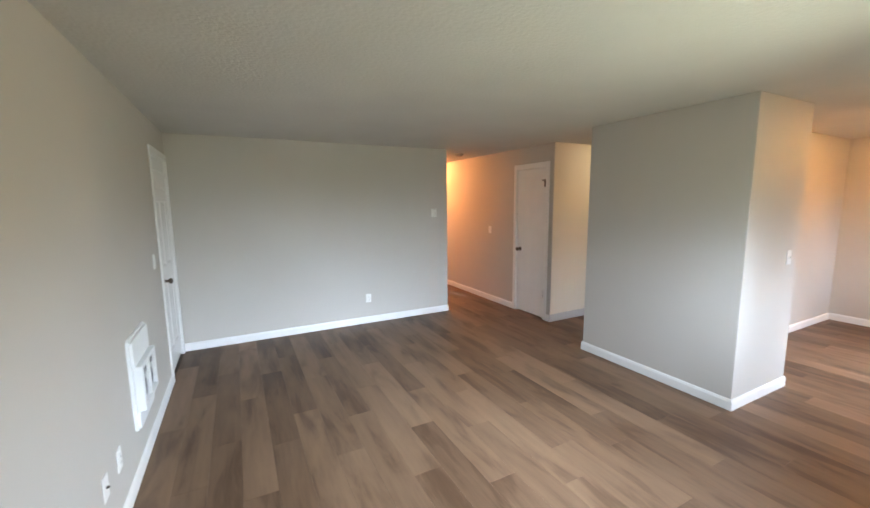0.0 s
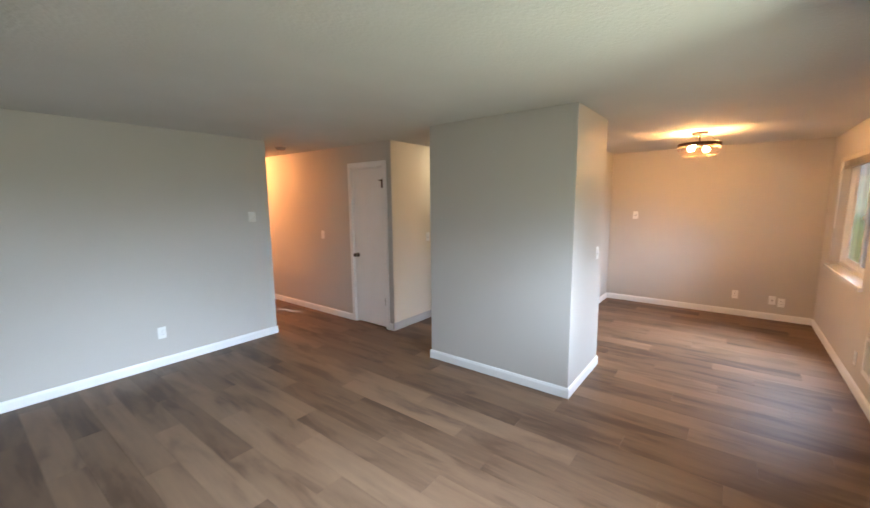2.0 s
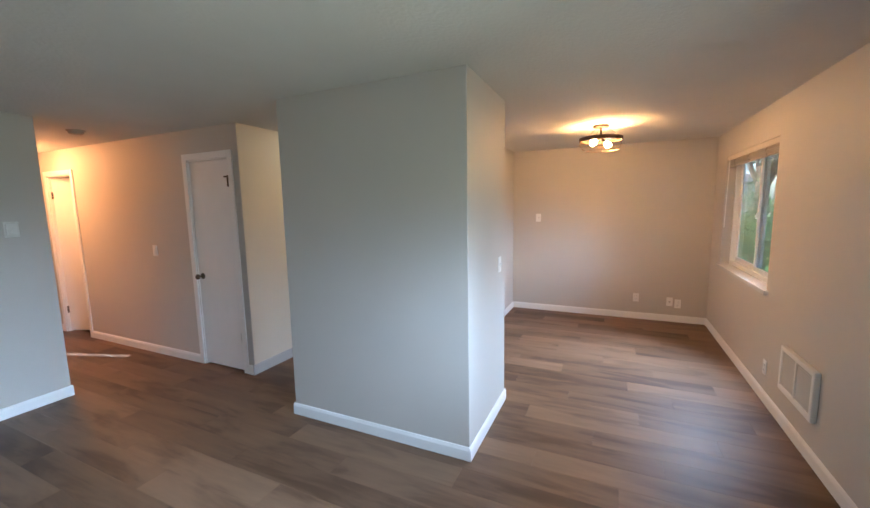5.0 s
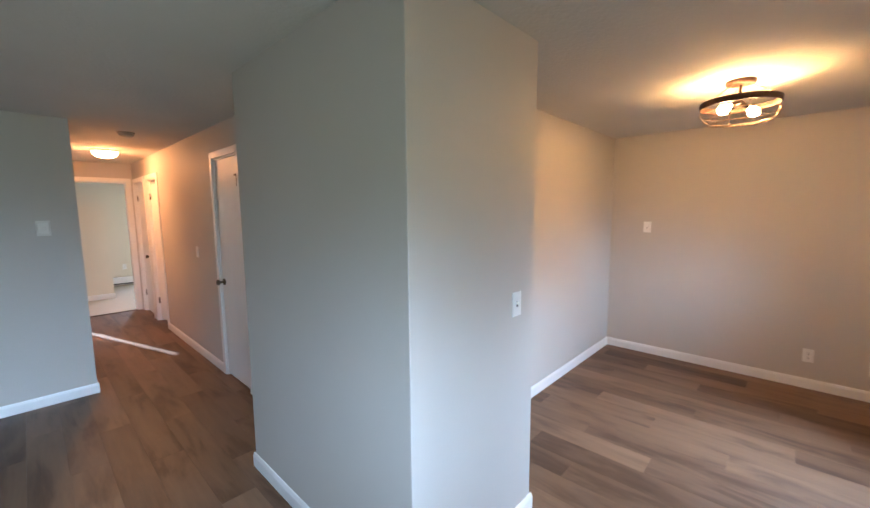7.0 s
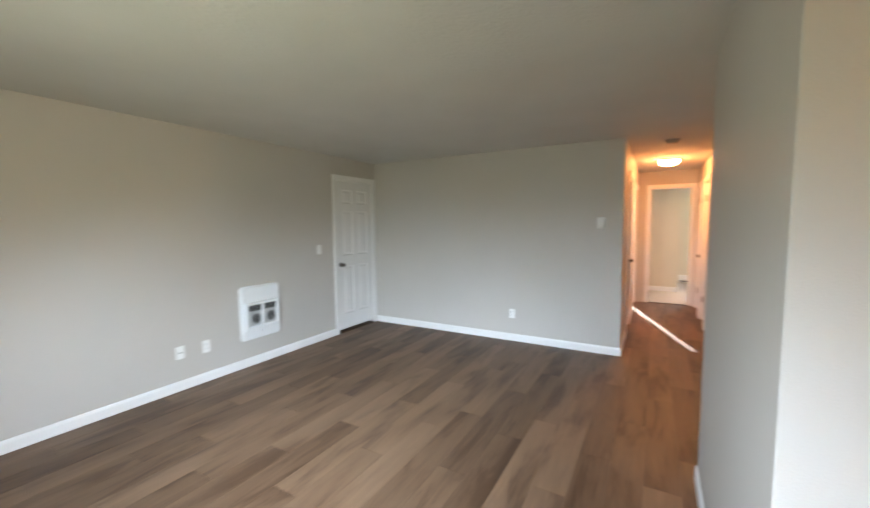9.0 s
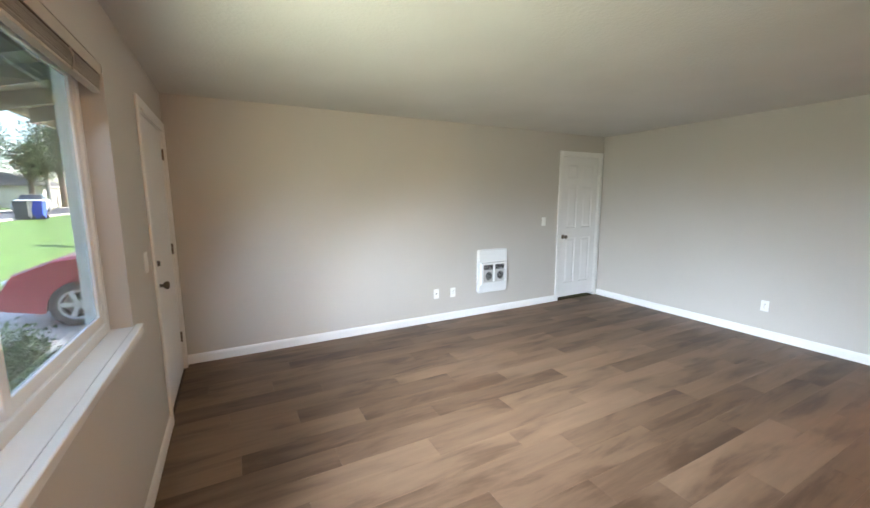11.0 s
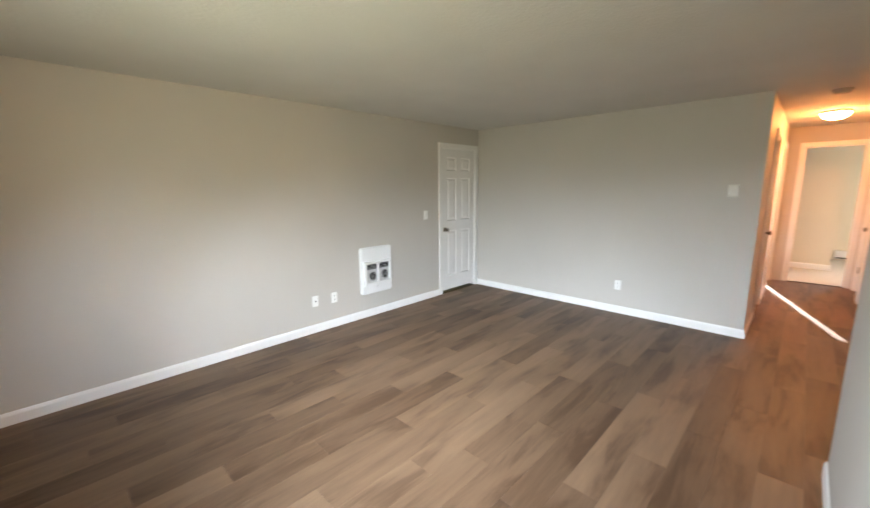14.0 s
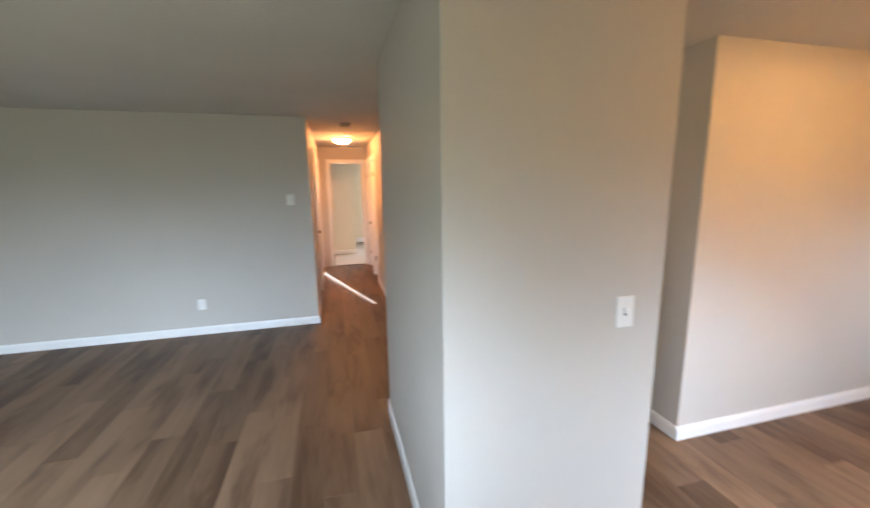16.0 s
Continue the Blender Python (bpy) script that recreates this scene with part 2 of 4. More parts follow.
M_DOME = glow("warm_dome_glow", (1.0, 0.37, 0.10), 23.0)
# glow of the added, unseen kitchen lamp
M_KITCHEN_FILL = glow("kitchen_fill_glow", (1.0, 0.78, 0.46), 3.2)


# ---- mesh helpers ----
def mesh_of(name, bm, mat, smooth=False):
    me = bpy.data.meshes.new(name)
    bmesh.ops.recalc_face_normals(bm, faces=bm.faces)
    bm.to_mesh(me)
    bm.free()
    if mat:
        me.materials.append(mat)
    if smooth:
        for p in me.polygons:
            p.use_smooth = True
    return me


def part(name, bm, mat, parent=None, label="", smooth=False):
    ob = new(name, mesh_of(name, bm, mat, smooth))
    if parent is not None:
        ob.parent = parent
    if label:
        ob["label"] = label
    return ob


def thing(name, m, label, category, group="", kind=""):
    ob = new(name)
    ob.empty_display_size = 0.1
    ob.matrix_world = m
    return tagged(ob, label, category, group, kind)


def add_box(bm, x0, y0, z0, x1, y1, z1, bevel=0.0, segments=2):
    r = bmesh.ops.create_cube(bm, size=1.0)
    vs = r["verts"]
    for v in vs:
        v.co = Vector(((x0 + x1) / 2 + v.co.x * (x1 - x0), (y0 + y1) / 2 + v.co.y * (y1 - y0), (z0 + z1) / 2 + v.co.z * (z1 - z0)))
    if bevel:
        es = list({e for v in vs for e in v.link_edges})
        bmesh.ops.bevel(bm, geom=es, offset=bevel, segments=segments, profile=0.5, affect="EDGES")
    return vs


def box(x0, y0, z0, x1, y1, z1, bevel=0.0, segments=2):
    bm = bmesh.new()
    add_box(bm, x0, y0, z0, x1, y1, z1, bevel, segments)
    return bm


def wall(name, axis, face, back, a0, a1, z0=0.0, z1=H, holes=(), mat=None, label=""):
    """A wall in the plane axis = face with its back at back; holes are (a0, a1, z0, z1) and go right through."""
    bm = bmesh.new()
    cut_a = sorted({a0, a1, *[h[0] for h in holes], *[h[1] for h in holes]})
    cut_z = sorted({z0, z1, *[min(max(z, z0), z1) for h in holes for z in h[2:4]]})

    def full(i, j):
        if not (0 <= i < len(cut_a) - 1 and 0 <= j < len(cut_z) - 1):
            return False
        a, z = (cut_a[i] + cut_a[i + 1]) / 2, (cut_z[j] + cut_z[j + 1]) / 2
        return not any(h[0] < a < h[1] and h[2] < z < h[3] for h in holes)

    made = {}

    def vert(a, d, z):
        key = (round(a, 5), round(d, 5), round(z, 5))
        if key not in made:
            made[key] = bm.verts.new((d, a, z) if axis == "x" else (a, d, z))
        return made[key]

    for i in range(len(cut_a) - 1):
        for j in range(len(cut_z) - 1):
            if not full(i, j):
                continue
            p, q, r, s = cut_a[i], cut_a[i + 1], cut_z[j], cut_z[j + 1]
            for d in (face, back):
                bm.faces.new([vert(p, d, r), vert(q, d, r), vert(q, d, s), vert(p, d, s)])
            for di, dj, e in ((-1, 0, (p, r, p, s)), (1, 0, (q, r, q, s)), (0, -1, (p, r, q, r)), (0, 1, (p, s, q, s))):
                if not full(i + di, j + dj):
                    bm.faces.new([vert(e[0], face, e[1]), vert(e[2], face, e[3]), vert(e[2], back, e[3]), vert(e[0], back, e[1])])
    ob = part(name, bm, mat or M_WALL)
    return tagged(ob, label, "wall", kind="structure")


def cyl(bm, p, q, r0, r1=None, seg=12, caps=True):
    """A tapered rod from p to q."""
    p, q = Vector(p), Vector(q)
    d = q - p
    m = Matrix.Translation((p + q) / 2) @ d.to_track_quat("Z", "Y").to_matrix().to_4x4()
    bmesh.ops.create_cone(bm, cap_ends=caps, segments=seg, radius1=r0, radius2=r0 if r1 is None else r1, depth=d.length, matrix=m)


def lathe(profile, seg=32):
    """A solid of revolution round z from (radius, z) pairs."""
    bm = bmesh.new()
    rings = []
    for r, z in profile:
        rings.append([bm.verts.new((r * math.cos(2 * math.pi * k / seg), r * math.sin(2 * math.pi * k / seg), z)) for k in range(seg)] if r > 1e-5 else [bm.verts.new((0, 0, z))])
    for a, b in zip(rings, rings[1:]):
        for k in range(seg):
            n = (k + 1) % seg
            if len(a) == 1:
                bm.faces.new([a[0], b[k], b[n]])
            elif len(b) == 1:
                bm.faces.new([a[k], a[n], b[0]])
            else:
                bm.faces.new([a[k], a[n], b[n], b[k]])
    return bm


def ring_wire(bm, centre, radius, wire, seg=40, sides=6, tilt=None):
    """A hoop of wire round centre."""
    tilt = tilt or Matrix.Identity(3)
    rows = []
    for k in range(seg):
        a = 2 * math.pi * k / seg
        out = Vector((math.cos(a), math.sin(a), 0))
        row = []
        for j in range(sides):
            c = 2 * math.pi * j / sides
            row.append(bm.verts.new(Vector(centre) + tilt @ (out * (radius + wire * math.cos(c)) + Vector((0, 0, wire * math.sin(c))))))
        rows.append(row)
    for k in range(seg):
        for j in range(sides):
            bm.faces.new([rows[k][j], rows[(k + 1) % seg][j], rows[(k + 1) % seg][(j + 1) % sides], rows[k][(j + 1) % sides]])


def tube(bm, points, wire, sides=6):
    for a, b in zip(points, points[1:]):
        cyl(bm, a, b, wire, seg=sides)


# places on the walls: a along the wall, z up; local x runs to the viewer's right and -y into the room
def on_west(a, z=0.0):
    return pose(XW, a, z, 0, 0, 90)


def on_south(a, z=0.0):
    return pose(a, YS, z, 0, 0, 180)


def on_east(a, z=0.0):
    return pose(XE, a, z, 0, 0, -90)


def on_hall_east(a, z=0.0):
    return pose(XH, a, z, 0, 0, -90)


def on_hall_west(a, z=0.0):
    return pose(XNE, a, z, 0, 0, 90)


def on_north(a, z=0.0, y=None):
    return pose(a, YN if y is None else y, z)


# ---- openings ----
FD = (-0.285, 0.675, 0.0, 2.035)       # front door, in x
W1 = (1.375, 3.30, 0.880, 2.06)        # living window, in x
W2 = (5.235, 6.735, 0.860, 2.06)       # dining window, in x
WD = (4.205, 4.95, 0.0, 2.055)         # west closet door, in y
HD = (3.99, 4.58, 0.0, 2.06)           # hall closet door, in y
ED = (3.17, 3.80, 0.0, 2.055)          # doorway at the hall's end, in x
HA = (6.78, 7.38, 0.0, 2.04)           # hall east doors, in y
HB = (7.58, 8.25, 0.0, 2.04)
LA = (5.85, 6.55, 0.0, 2.04)           # hall west doors, in y
LB = (7.5, 8.28, 0.0, 2.04)

# ---- setting ----
wall("wall_south", "y", YS, YS - 0.16, XW - T, XE + T, holes=(FD, W1, W2), label="greige painted wall with front door and two windows")
wall("wall_west", "x", XW, XW - T, YS, YN + T, holes=(WD,), label="greige painted wall with a heater and a closet door")
wall("wall_north", "y", YN, YN + T, XW, XNE, label="greige painted wall with an outlet and thermostat")
wall("wall_hall_west", "x", XNE, XNE - T, YN + T, YEND, holes=(LA, LB), label="greige hall wall with doorways")
wall("wall_hall_east", "x", XH, XH + T, YC, YEND, holes=(HD, HA, HB), label="greige hall wall with a narrow closet door")
wall("wall_hall_end", "y", YEND, YEND + T, XNE - T, XH + T, holes=(ED,), label="greige hall end wall with an open doorway")
wall("wall_kitchen_north", "y", YC, YC + T, XH + T, XE + T, mat=M_CREAM, label="cream painted kitchen wall with a light switch")
tagged(part("wall_kitchen_corner", box(XH + 0.004, YC - 0.003, 0, XH + T, YC, H), M_CREAM), "cream painted corner of the kitchen wall", "wall", kind="structure")
wall("wall_east", "x", XE, XE + T, YS, YC, label="greige painted dining wall with outlets")
wall("wall_dining_north", "y", YDN, YDN + T, STX, XE, label="greige painted wall beside the kitchen opening")
tagged(part("wall_block", box(BX0, BY0, 0, BX1, BY1, H, 0.004, 2), M_WALL), "greige painted wall block between rooms and kitchen", "wall", kind="structure")
tagged(part("ceiling_end_room", box(2.90, 9.521, H, 5.72, 11.32, H + 0.12), M_CEIL), "plain white ceiling of the end room", "ceiling", kind="structure")
tagged(part("ceiling", box(XW - T, YS - 0.16, H, XE + T, 9.52, H + 0.12), M_CEIL), "off-white knockdown textured ceiling", "ceiling", kind="structure")
floor = tagged(part("floor", box(XW - T, YS - 0.16, -0.24, XE + T, 11.6, -0.014), M_UNDER), "brown grey wood-look plank floor", "floor", kind="structure")

# rooms behind the hall, closed with plain walls
wall("wall_bedroom_north", "y", 9.4, 9.4 + T, XW, 2.9, holes=((2.37, 2.8, 0.75, 2.2),), label="plain bedroom wall with a window opening")
wall("wall_bedroom_west", "x", XW, XW - T, YN + T, 9.4, label="plain bedroom wall")
wall("wall_end_room_west", "x", 3.02, 2.90, YEND + T, 11.2, label="plain room wall")
wall("wall_end_room_partition", "y", 9.8, 9.8 + T, 3.02, 3.68, mat=M_CREAM, label="pale room partition with white baseboard")
wall("wall_end_room_north", "y", 11.2, 11.2 + T, 3.02, 5.6, mat=M_CREAM, holes=((4.45, 5.4, 0.5, 2.1),), label="pale room wall with a window opening")
wall("wall_kitchen_return", "x", STX, STX + T, YDN + T, 3.1, label="greige wall return beside the kitchen opening")
wall("wall_end_room_east", "x", 5.6, 5.6 + T, YC + T, 11.2, label="plain room wall")
wall("wall_end_room_south", "y", YEND, YEND + T, XH + T, 5.6, label="plain room wall")
wall("wall_closet_west", "x", XW - 0.8, XW - 0.9, 4.0, 5.2, label="plain closet back wall")
wall("wall_closet_north", "y", 5.0, 5.1, XW - 0.8, XW - T, label="plain closet wall")
wall("wall_closet_south", "y", 4.1, 4.0, XW - 0.8, XW - T, label="plain closet wall")
tagged(part("ceiling_closet", box(XW - 0.9, 4.0, 2.2, XW - T, 5.1, 2.3), M_CEIL), "plain closet ceiling", "ceiling", kind="structure")
tagged(part("carpet", box(3.02, YEND + 0.036, -0.012, 5.6, 11.2, 0.006), M_CARPET), "pale beige carpet in the end room", "carpet", kind="structure")
tagged(part("carpet_bedroom", box(XW, YN + T, -0.012, 2.842, 9.4, 0.004), M_CARPET), "pale beige bedroom carpet", "carpet", kind="structure")
tagged(part("floor_strip", box(ED[0], YEND - 0.005, -0.004, ED[1], YEND + 0.035, 0.008, 0.003), M_BRONZE), "dark metal strip between plank floor and carpet", "trim", kind="structure")


# ---- baseboards ----
def baseboard(axis, face, side, a0, a1, mat=None, tall=0.088, thick=0.013, label="white painted wooden baseboard"):
    """side: +1 when the room lies on the positive side of the wall's face."""
    bm = bmesh.new()
    prof = [(0.0005, 0.0), (thick, 0.0), (thick, tall - 0.022), (thick * 0.72, tall - 0.012), (thick * 0.45, tall - 0.003), (0.0005, tall)]
    ends = []
    for a in (a0, a1):
        ends.append([bm.verts.new((face + side * d, a, z + 0.0008) if axis == "x" else (a, face + side * d, z + 0.0008)) for d, z in prof])
    n = len(prof)
    for k in range(n):
        bm.faces.new([ends[0][k], ends[0][(k + 1) % n], ends[1][(k + 1) % n], ends[1][k]])
    bm.faces.new(ends[0])
    bm.faces.new(ends[1][::-1])
    return tagged(part("baseboard", bm, mat or M_TRIM), label, "baseboard", kind="structure")


CW, CT = 0.058, 0.016      # casing width and thickness
tk = 0.013
baseboard("x", XW, 1, YS + tk, WD[0] - CW)
baseboard("y", YN, -1, XW + CT, XNE + tk)
baseboard("x", XNE, 1, YN, LA[0] - CW)
baseboard("x", XNE, 1, LA[1] + CW, LB[0] - CW)
baseboard("y", YS, 1, FD[1] + CW, XE)
baseboard("x", XE, -1, YS + tk, YDN - tk)
baseboard("y", YDN, -1, STX - tk, XE)
baseboard("x", STX, -1, YDN, 3.1)
baseboard("x", BX0, -1, BY0, BY1 + tk)
baseboard("y", BY0, -1, BX0 - tk, BX1 + tk)
baseboard("x", BX1, 1, BY0, BY1)
baseboard("x", XH, -1, YC, HD[0] - CW)
baseboard("x", XH, -1, HD[1] + CW, HA[0] - CW)
baseboard("x", XH, -1, HA[1] + CW, HB[0] - CW)
baseboard("y", YC, -1, XH - tk, XE, M_COVE, 0.10, 0.008, "grey vinyl cove base in the kitchen")
baseboard("y", 9.8, -1, 3.02, 3.68 + tk, None, 0.1)
baseboard("x", 3.68, 1, 9.8, 9.8 + T, None, 0.1)


# ---- doors ----
def casing_part(name, parent, u0, z0, u1, z1):
    return part(name, box(u0, -CT, z0, u1, -0.0006, z1, 0.005, 2), M_TRIM, parent)


def panel_leaf(w, h, panels, thick=0.035):
    """A door leaf with moulded panels on its face at y = 0; its back at y = thick."""
    bm = bmesh.new()
    us = sorted({0.0, w, *[p[0] for p in panels], *[p[1] for p in panels]})
    zs = sorted({0.0, h, *[p[2] for p in panels], *[p[3] for p in panels]})
    made = {}

    def v(u, y, z):
        key = (round(u, 5), round(y, 5), round(z, 5))
        if key not in made:
            made[key] = bm.verts.new((u, y, z))
        return made[key]

    for a, b in zip(us, us[1:]):
        for c, d in zip(zs, zs[1:]):
            if not any(p[0] < (a + b) / 2 < p[1] and p[2] < (c + d) / 2 < p[3] for p in panels):
                bm.faces.new([v(a, 0, c), v(b, 0, c), v(b, 0, d), v(a, 0, d)])
    for p in panels:
        loops = []
        for inset, deep in ((0, 0), (0.008, 0.008), (0.02, 0.009), (0.045, 0.002)):
            loops.append([v(p[0] + inset, deep, p[2] + inset), v(p[1] - inset, deep, p[2] + inset), v(p[1] - inset, deep, p[3] - inset), v(p[0] + inset, deep, p[3] - inset)])
        for l0, l1 in zip(loops, loops[1:]):
            for k in range(4):
                bm.faces.new([l0[k], l0[(k + 1) % 4], l1[(k + 1) % 4], l1[k]])
        bm.faces.new(loops[-1])
    rim = [v(0, 0, 0), v(w, 0, 0), v(w, 0, h), v(0, 0, h)]
    back = [bm.verts.new((c.co.x, thick, c.co.z)) for c in rim]
    bm.faces.new(back)
    for k, edge in enumerate(((zs[0], us, "z"), (us[-1], zs, "u"), (zs[-1], us[::-1], "z"), (us[0], zs[::-1], "u"))):
        line = [v(q, 0, edge[0]) if edge[2] == "z" else v(edge[0], 0, q) for q in edge[1]]
        bm.faces.new([*line, back[(k + 1) % 4], back[k]])
    return bm


def knob_parts(leaf, u, z, y=0.0, label="satin nickel door knob"):
    k = part("door_knob", lathe([(0, 0), (0.031, 0), (0.031, 0.006), (0.024, 0.012), (0.011, 0.016), (0.010, 0.034), (0.020, 0.042), (0.0265, 0.052), (0.0265, 0.062), (0.018, 0.070), (0, 0.072)], 24), M_NICKEL, leaf, label, True)
    k.matrix_local = pose(u, y, z, 90, 0, 0)
    return k


def hinge_parts(leaf, u, z, mat):
    bm = box(-0.014, -0.0025, -0.045, 0.014, 0.0, 0.045)
    for k in range(5):
        cyl(bm, (0, -0.007, -0.045 + 0.018 * k), (0, -0.007, -0.029 + 0.018 * k), 0.006, seg=10)
    hg = part("hinge", bm, mat, leaf, "small door hinge")
    hg.matrix_local = pose(u, 0, z)


def door(name, m, w, h, label, six=False, knob_u=0.06, hinge_u=None, hinges=(), hinge_mat=None, swing=0.0, recess=0.02, gap=0.012, depth=T, leaf=True, threshold=None):
    """A cased door; local x from 0 to w is the opening, y = 0 the wall's face."""
    d = thing(name, m, label, "door", kind="structure")
    casing_part("casing", d, -CW, 0, 0.004, h + CW)
    casing_part("casing", d, w - 0.004, 0, w + CW, h + CW)
    casing_part("casing", d, 0.004, h - 0.004, w - 0.004, h + CW)
    part("jamb", box(0.0005, 0, 0, 0.014, depth, h - 0.0005), M_TRIM, d)
    part("jamb", box(w - 0.014, 0, 0, w - 0.0005, depth, h - 0.0005), M_TRIM, d)
    part("head_jamb", box(0.014, 0, h - 0.015, w - 0.014, depth, h - 0.0005), M_TRIM, d)
    if threshold:
        part("threshold", box(0.014, 0.002, 0.0005, w - 0.014, depth, 0.010, 0.003), threshold, d, "worn door threshold")
    if leaf:
        lw, lh = w - 0.034, h - 0.02 - gap
        panels = []
        if six:
            st = 0.105
            half = (lw - 3 * st) / 2
            for u0 in (st, 2 * st + half):
                for z0, z1 in ((0.20, 0.86), (1.00, 1.60), (1.70, lh - 0.11)):
                    panels.append((u0, u0 + half, z0, z1))
        lf = part("leaf", panel_leaf(lw, lh, panels) if panels else box(0, 0, 0, lw, 0.035, lh, 0.002), M_DOOR, d, "six-panel white door leaf" if six else "flush white door leaf")
        if swing:
            lf.matrix_local = pose(0.017, recess, gap) @ pose(0, 0, 0, 0, 0, swing)
        else:
            lf.matrix_local = pose(0.017, recess, gap)
        if knob_u is not None:
            knob_parts(lf, knob_u if knob_u > 0 else lw + knob_u, 0.925 - gap)
        for z in hinges:
            hinge_parts(lf, (lw + 0.004) if hinge_u == "right" else -0.004, z - gap, hinge_mat or M_NICKEL)
    return d


door("door_1", on_south(FD[1]), FD[1] - FD[0], FD[3], "closed flush white front door beside the window wall", knob_u=0.07, hinge_u="right", hinges=(0.30, 1.07, 1.84), recess=0.012, depth=0.16, threshold=M_BRONZE)
door("door_2", on_west(WD[0]), WD[1] - WD[0], WD[3], "closed white six-panel closet door in the corner", six=True, knob_u=0.055, hinge_u="right", hinges=(0.28, 1.05, 1.82), hinge_mat=M_DOOR, gap=0.044, recess=0.006, threshold=M_BRONZE)
hall_door = door("door_3", on_hall_east(HD[1]), HD[1] - HD[0], HD[3], "closed narrow flush white hall closet door", knob_u=0.06, hinge_u="right", hinges=(0.35, 1.86), hinge_mat=M_BRONZE, gap=0.02, recess=0.006)
door("door_4", on_hall_east(HA[1]), HA[1] - HA[0], HA[3], "white hall door standing ajar", knob_u=None, hinge_u="left", hinges=(0.3, 1.8), recess=0.03, swing=20)
door("door_5", on_hall_east(HB[1]), HB[1] - HB[0], HB[3], "closed white door at the hall's end", knob_u=-0.06, hinge_u="left", hinges=(0.3, 1.8), recess=0.03)
door("door_6", on_hall_west(LA[0]), LA[1] - LA[0], LA[3], "closed white hall door", knob_u=-0.06, hinge_u="left", hinges=(0.3, 1.8), recess=0.03)
door("door_7", on_hall_west(LB[0]), LB[1] - LB[0], LB[3], "white bedroom door swung open into the room", knob_u=-0.06, swing=88, recess=0.06, hinges=())
door("door_8", on_north(ED[0], 0, YEND), ED[1] - ED[0], ED[3], "white cased open doorway at the hall's end", leaf=False)

# flip latch at the top of the hall closet door and the front door's deadbolt
leaf3 = [c for c in hall_door.children if c.name.startswith("leaf")][0]
bm = box(0.492, -0.012, 1.855, 0.545, -0.001, 1.868, 0.002)
add_box(bm, 0.535, -0.014, 1.77, 0.556, -0.001, 1.872, 0.003)
part("latch", bm, M_BRONZE, leaf3, "small metal hinge stop")
front = bpy.data.objects["door_1"]
leaf1 = [c for c in front.children if c.name.startswith("leaf")][0]
db = part("deadbolt", lathe([(0, 0), (0.028, 0), (0.028, 0.008), (0.02, 0.014), (0, 0.015)], 24), M_NICKEL, leaf1, "satin nickel deadbolt with thumb turn", True)
db.matrix_local = pose(0.07, 0, 1.06, 90, 0, 0)
turn_piece = part("thumb_turn", box(-0.005, -0.018, 0.012, 0.005, 0.018, 0.032, 0.003), M_NICKEL, db)


# ---- switches and outlets ----
def plate(m, label, group, form):
    d = thing("wall_plate", m, label, "wall plate", group)
    part("cover", box(-0.036, -0.007, -0.058, 0.036, -0.0006, 0.058, 0.003, 2), M_PLATE, d)
    if form == "rocker":
        part("rocker", box(-0.0165, -0.011, -0.033, 0.0165, -0.0068, 0.033, 0.002), M_PLATE, d)
    elif form == "toggle":
        part("toggle", box(-0.005, -0.020, -0.004, 0.005, -0.0068, 0.012, 0.002), M_PLATE, d)
        part("slot", box(-0.006, -0.0078, -0.013, 0.006, -0.0069, 0.013), M_DARK, d)
    elif form == "outlet":
        for z in (-0.019, 0.019):
            part("receptacle", box(-0.016, -0.0095, z - 0.014, 0.016, -0.0068, z + 0.014, 0.003), M_PLATE, d)
            bm = box(-0.0075, -0.0103, z - 0.002, -0.005, -0.0096, z + 0.007)
            add_box(bm, 0.005, -0.0103, z - 0.002, 0.0075, -0.0096, z + 0.006)
            add_box(bm, -0.002, -0.0103, z - 0.009, 0.002, -0.0096, z - 0.005)
            part("slots", bm, M_DARK, d)
    elif form == "coax":
        c = part("socket", lathe([(0, 0), (0.007, 0), (0.007, 0.006), (0.0045, 0.006), (0.0045, 0.012), (0, 0.012)], 12), M_NICKEL, d)
        c.matrix_local = pose(0, -0.0068, 0, 90, 0, 0)
    for z in (-0.048, 0.048):
        s = part("screw", lathe([(0, 0), (0.003, 0), (0.0025, 0.0012), (0, 0.0014)], 10), M_PLATE, d)
        s.matrix_local = pose(0, -0.0069, z, 90, 0, 0)
    return d


p_out = plate(on_west(2.225, 0.342), "white coaxial outlet plate low on the heater wall", "wall plates", "coax")
r_out = plate(on_west(2.455, 0.335), "white duplex outlet beside the wall heater", "wall plates", "outlet")
rk = plate(on_west(3.895, 1.155), "white light switch beside the closet door", "wall plates", "rocker")
tg = plate(on_north(4.185, 1.137, BY0), "white toggle light switch on the wall block", "wall plates", "toggle")
tagged(copy_thing(r_out, on_north(1.747, 0.342)), "white duplex outlet low on the long wall")
tagged(copy_thing(r_out, on_east(0.475, 0.294)), "white duplex outlet low on the dining wall")
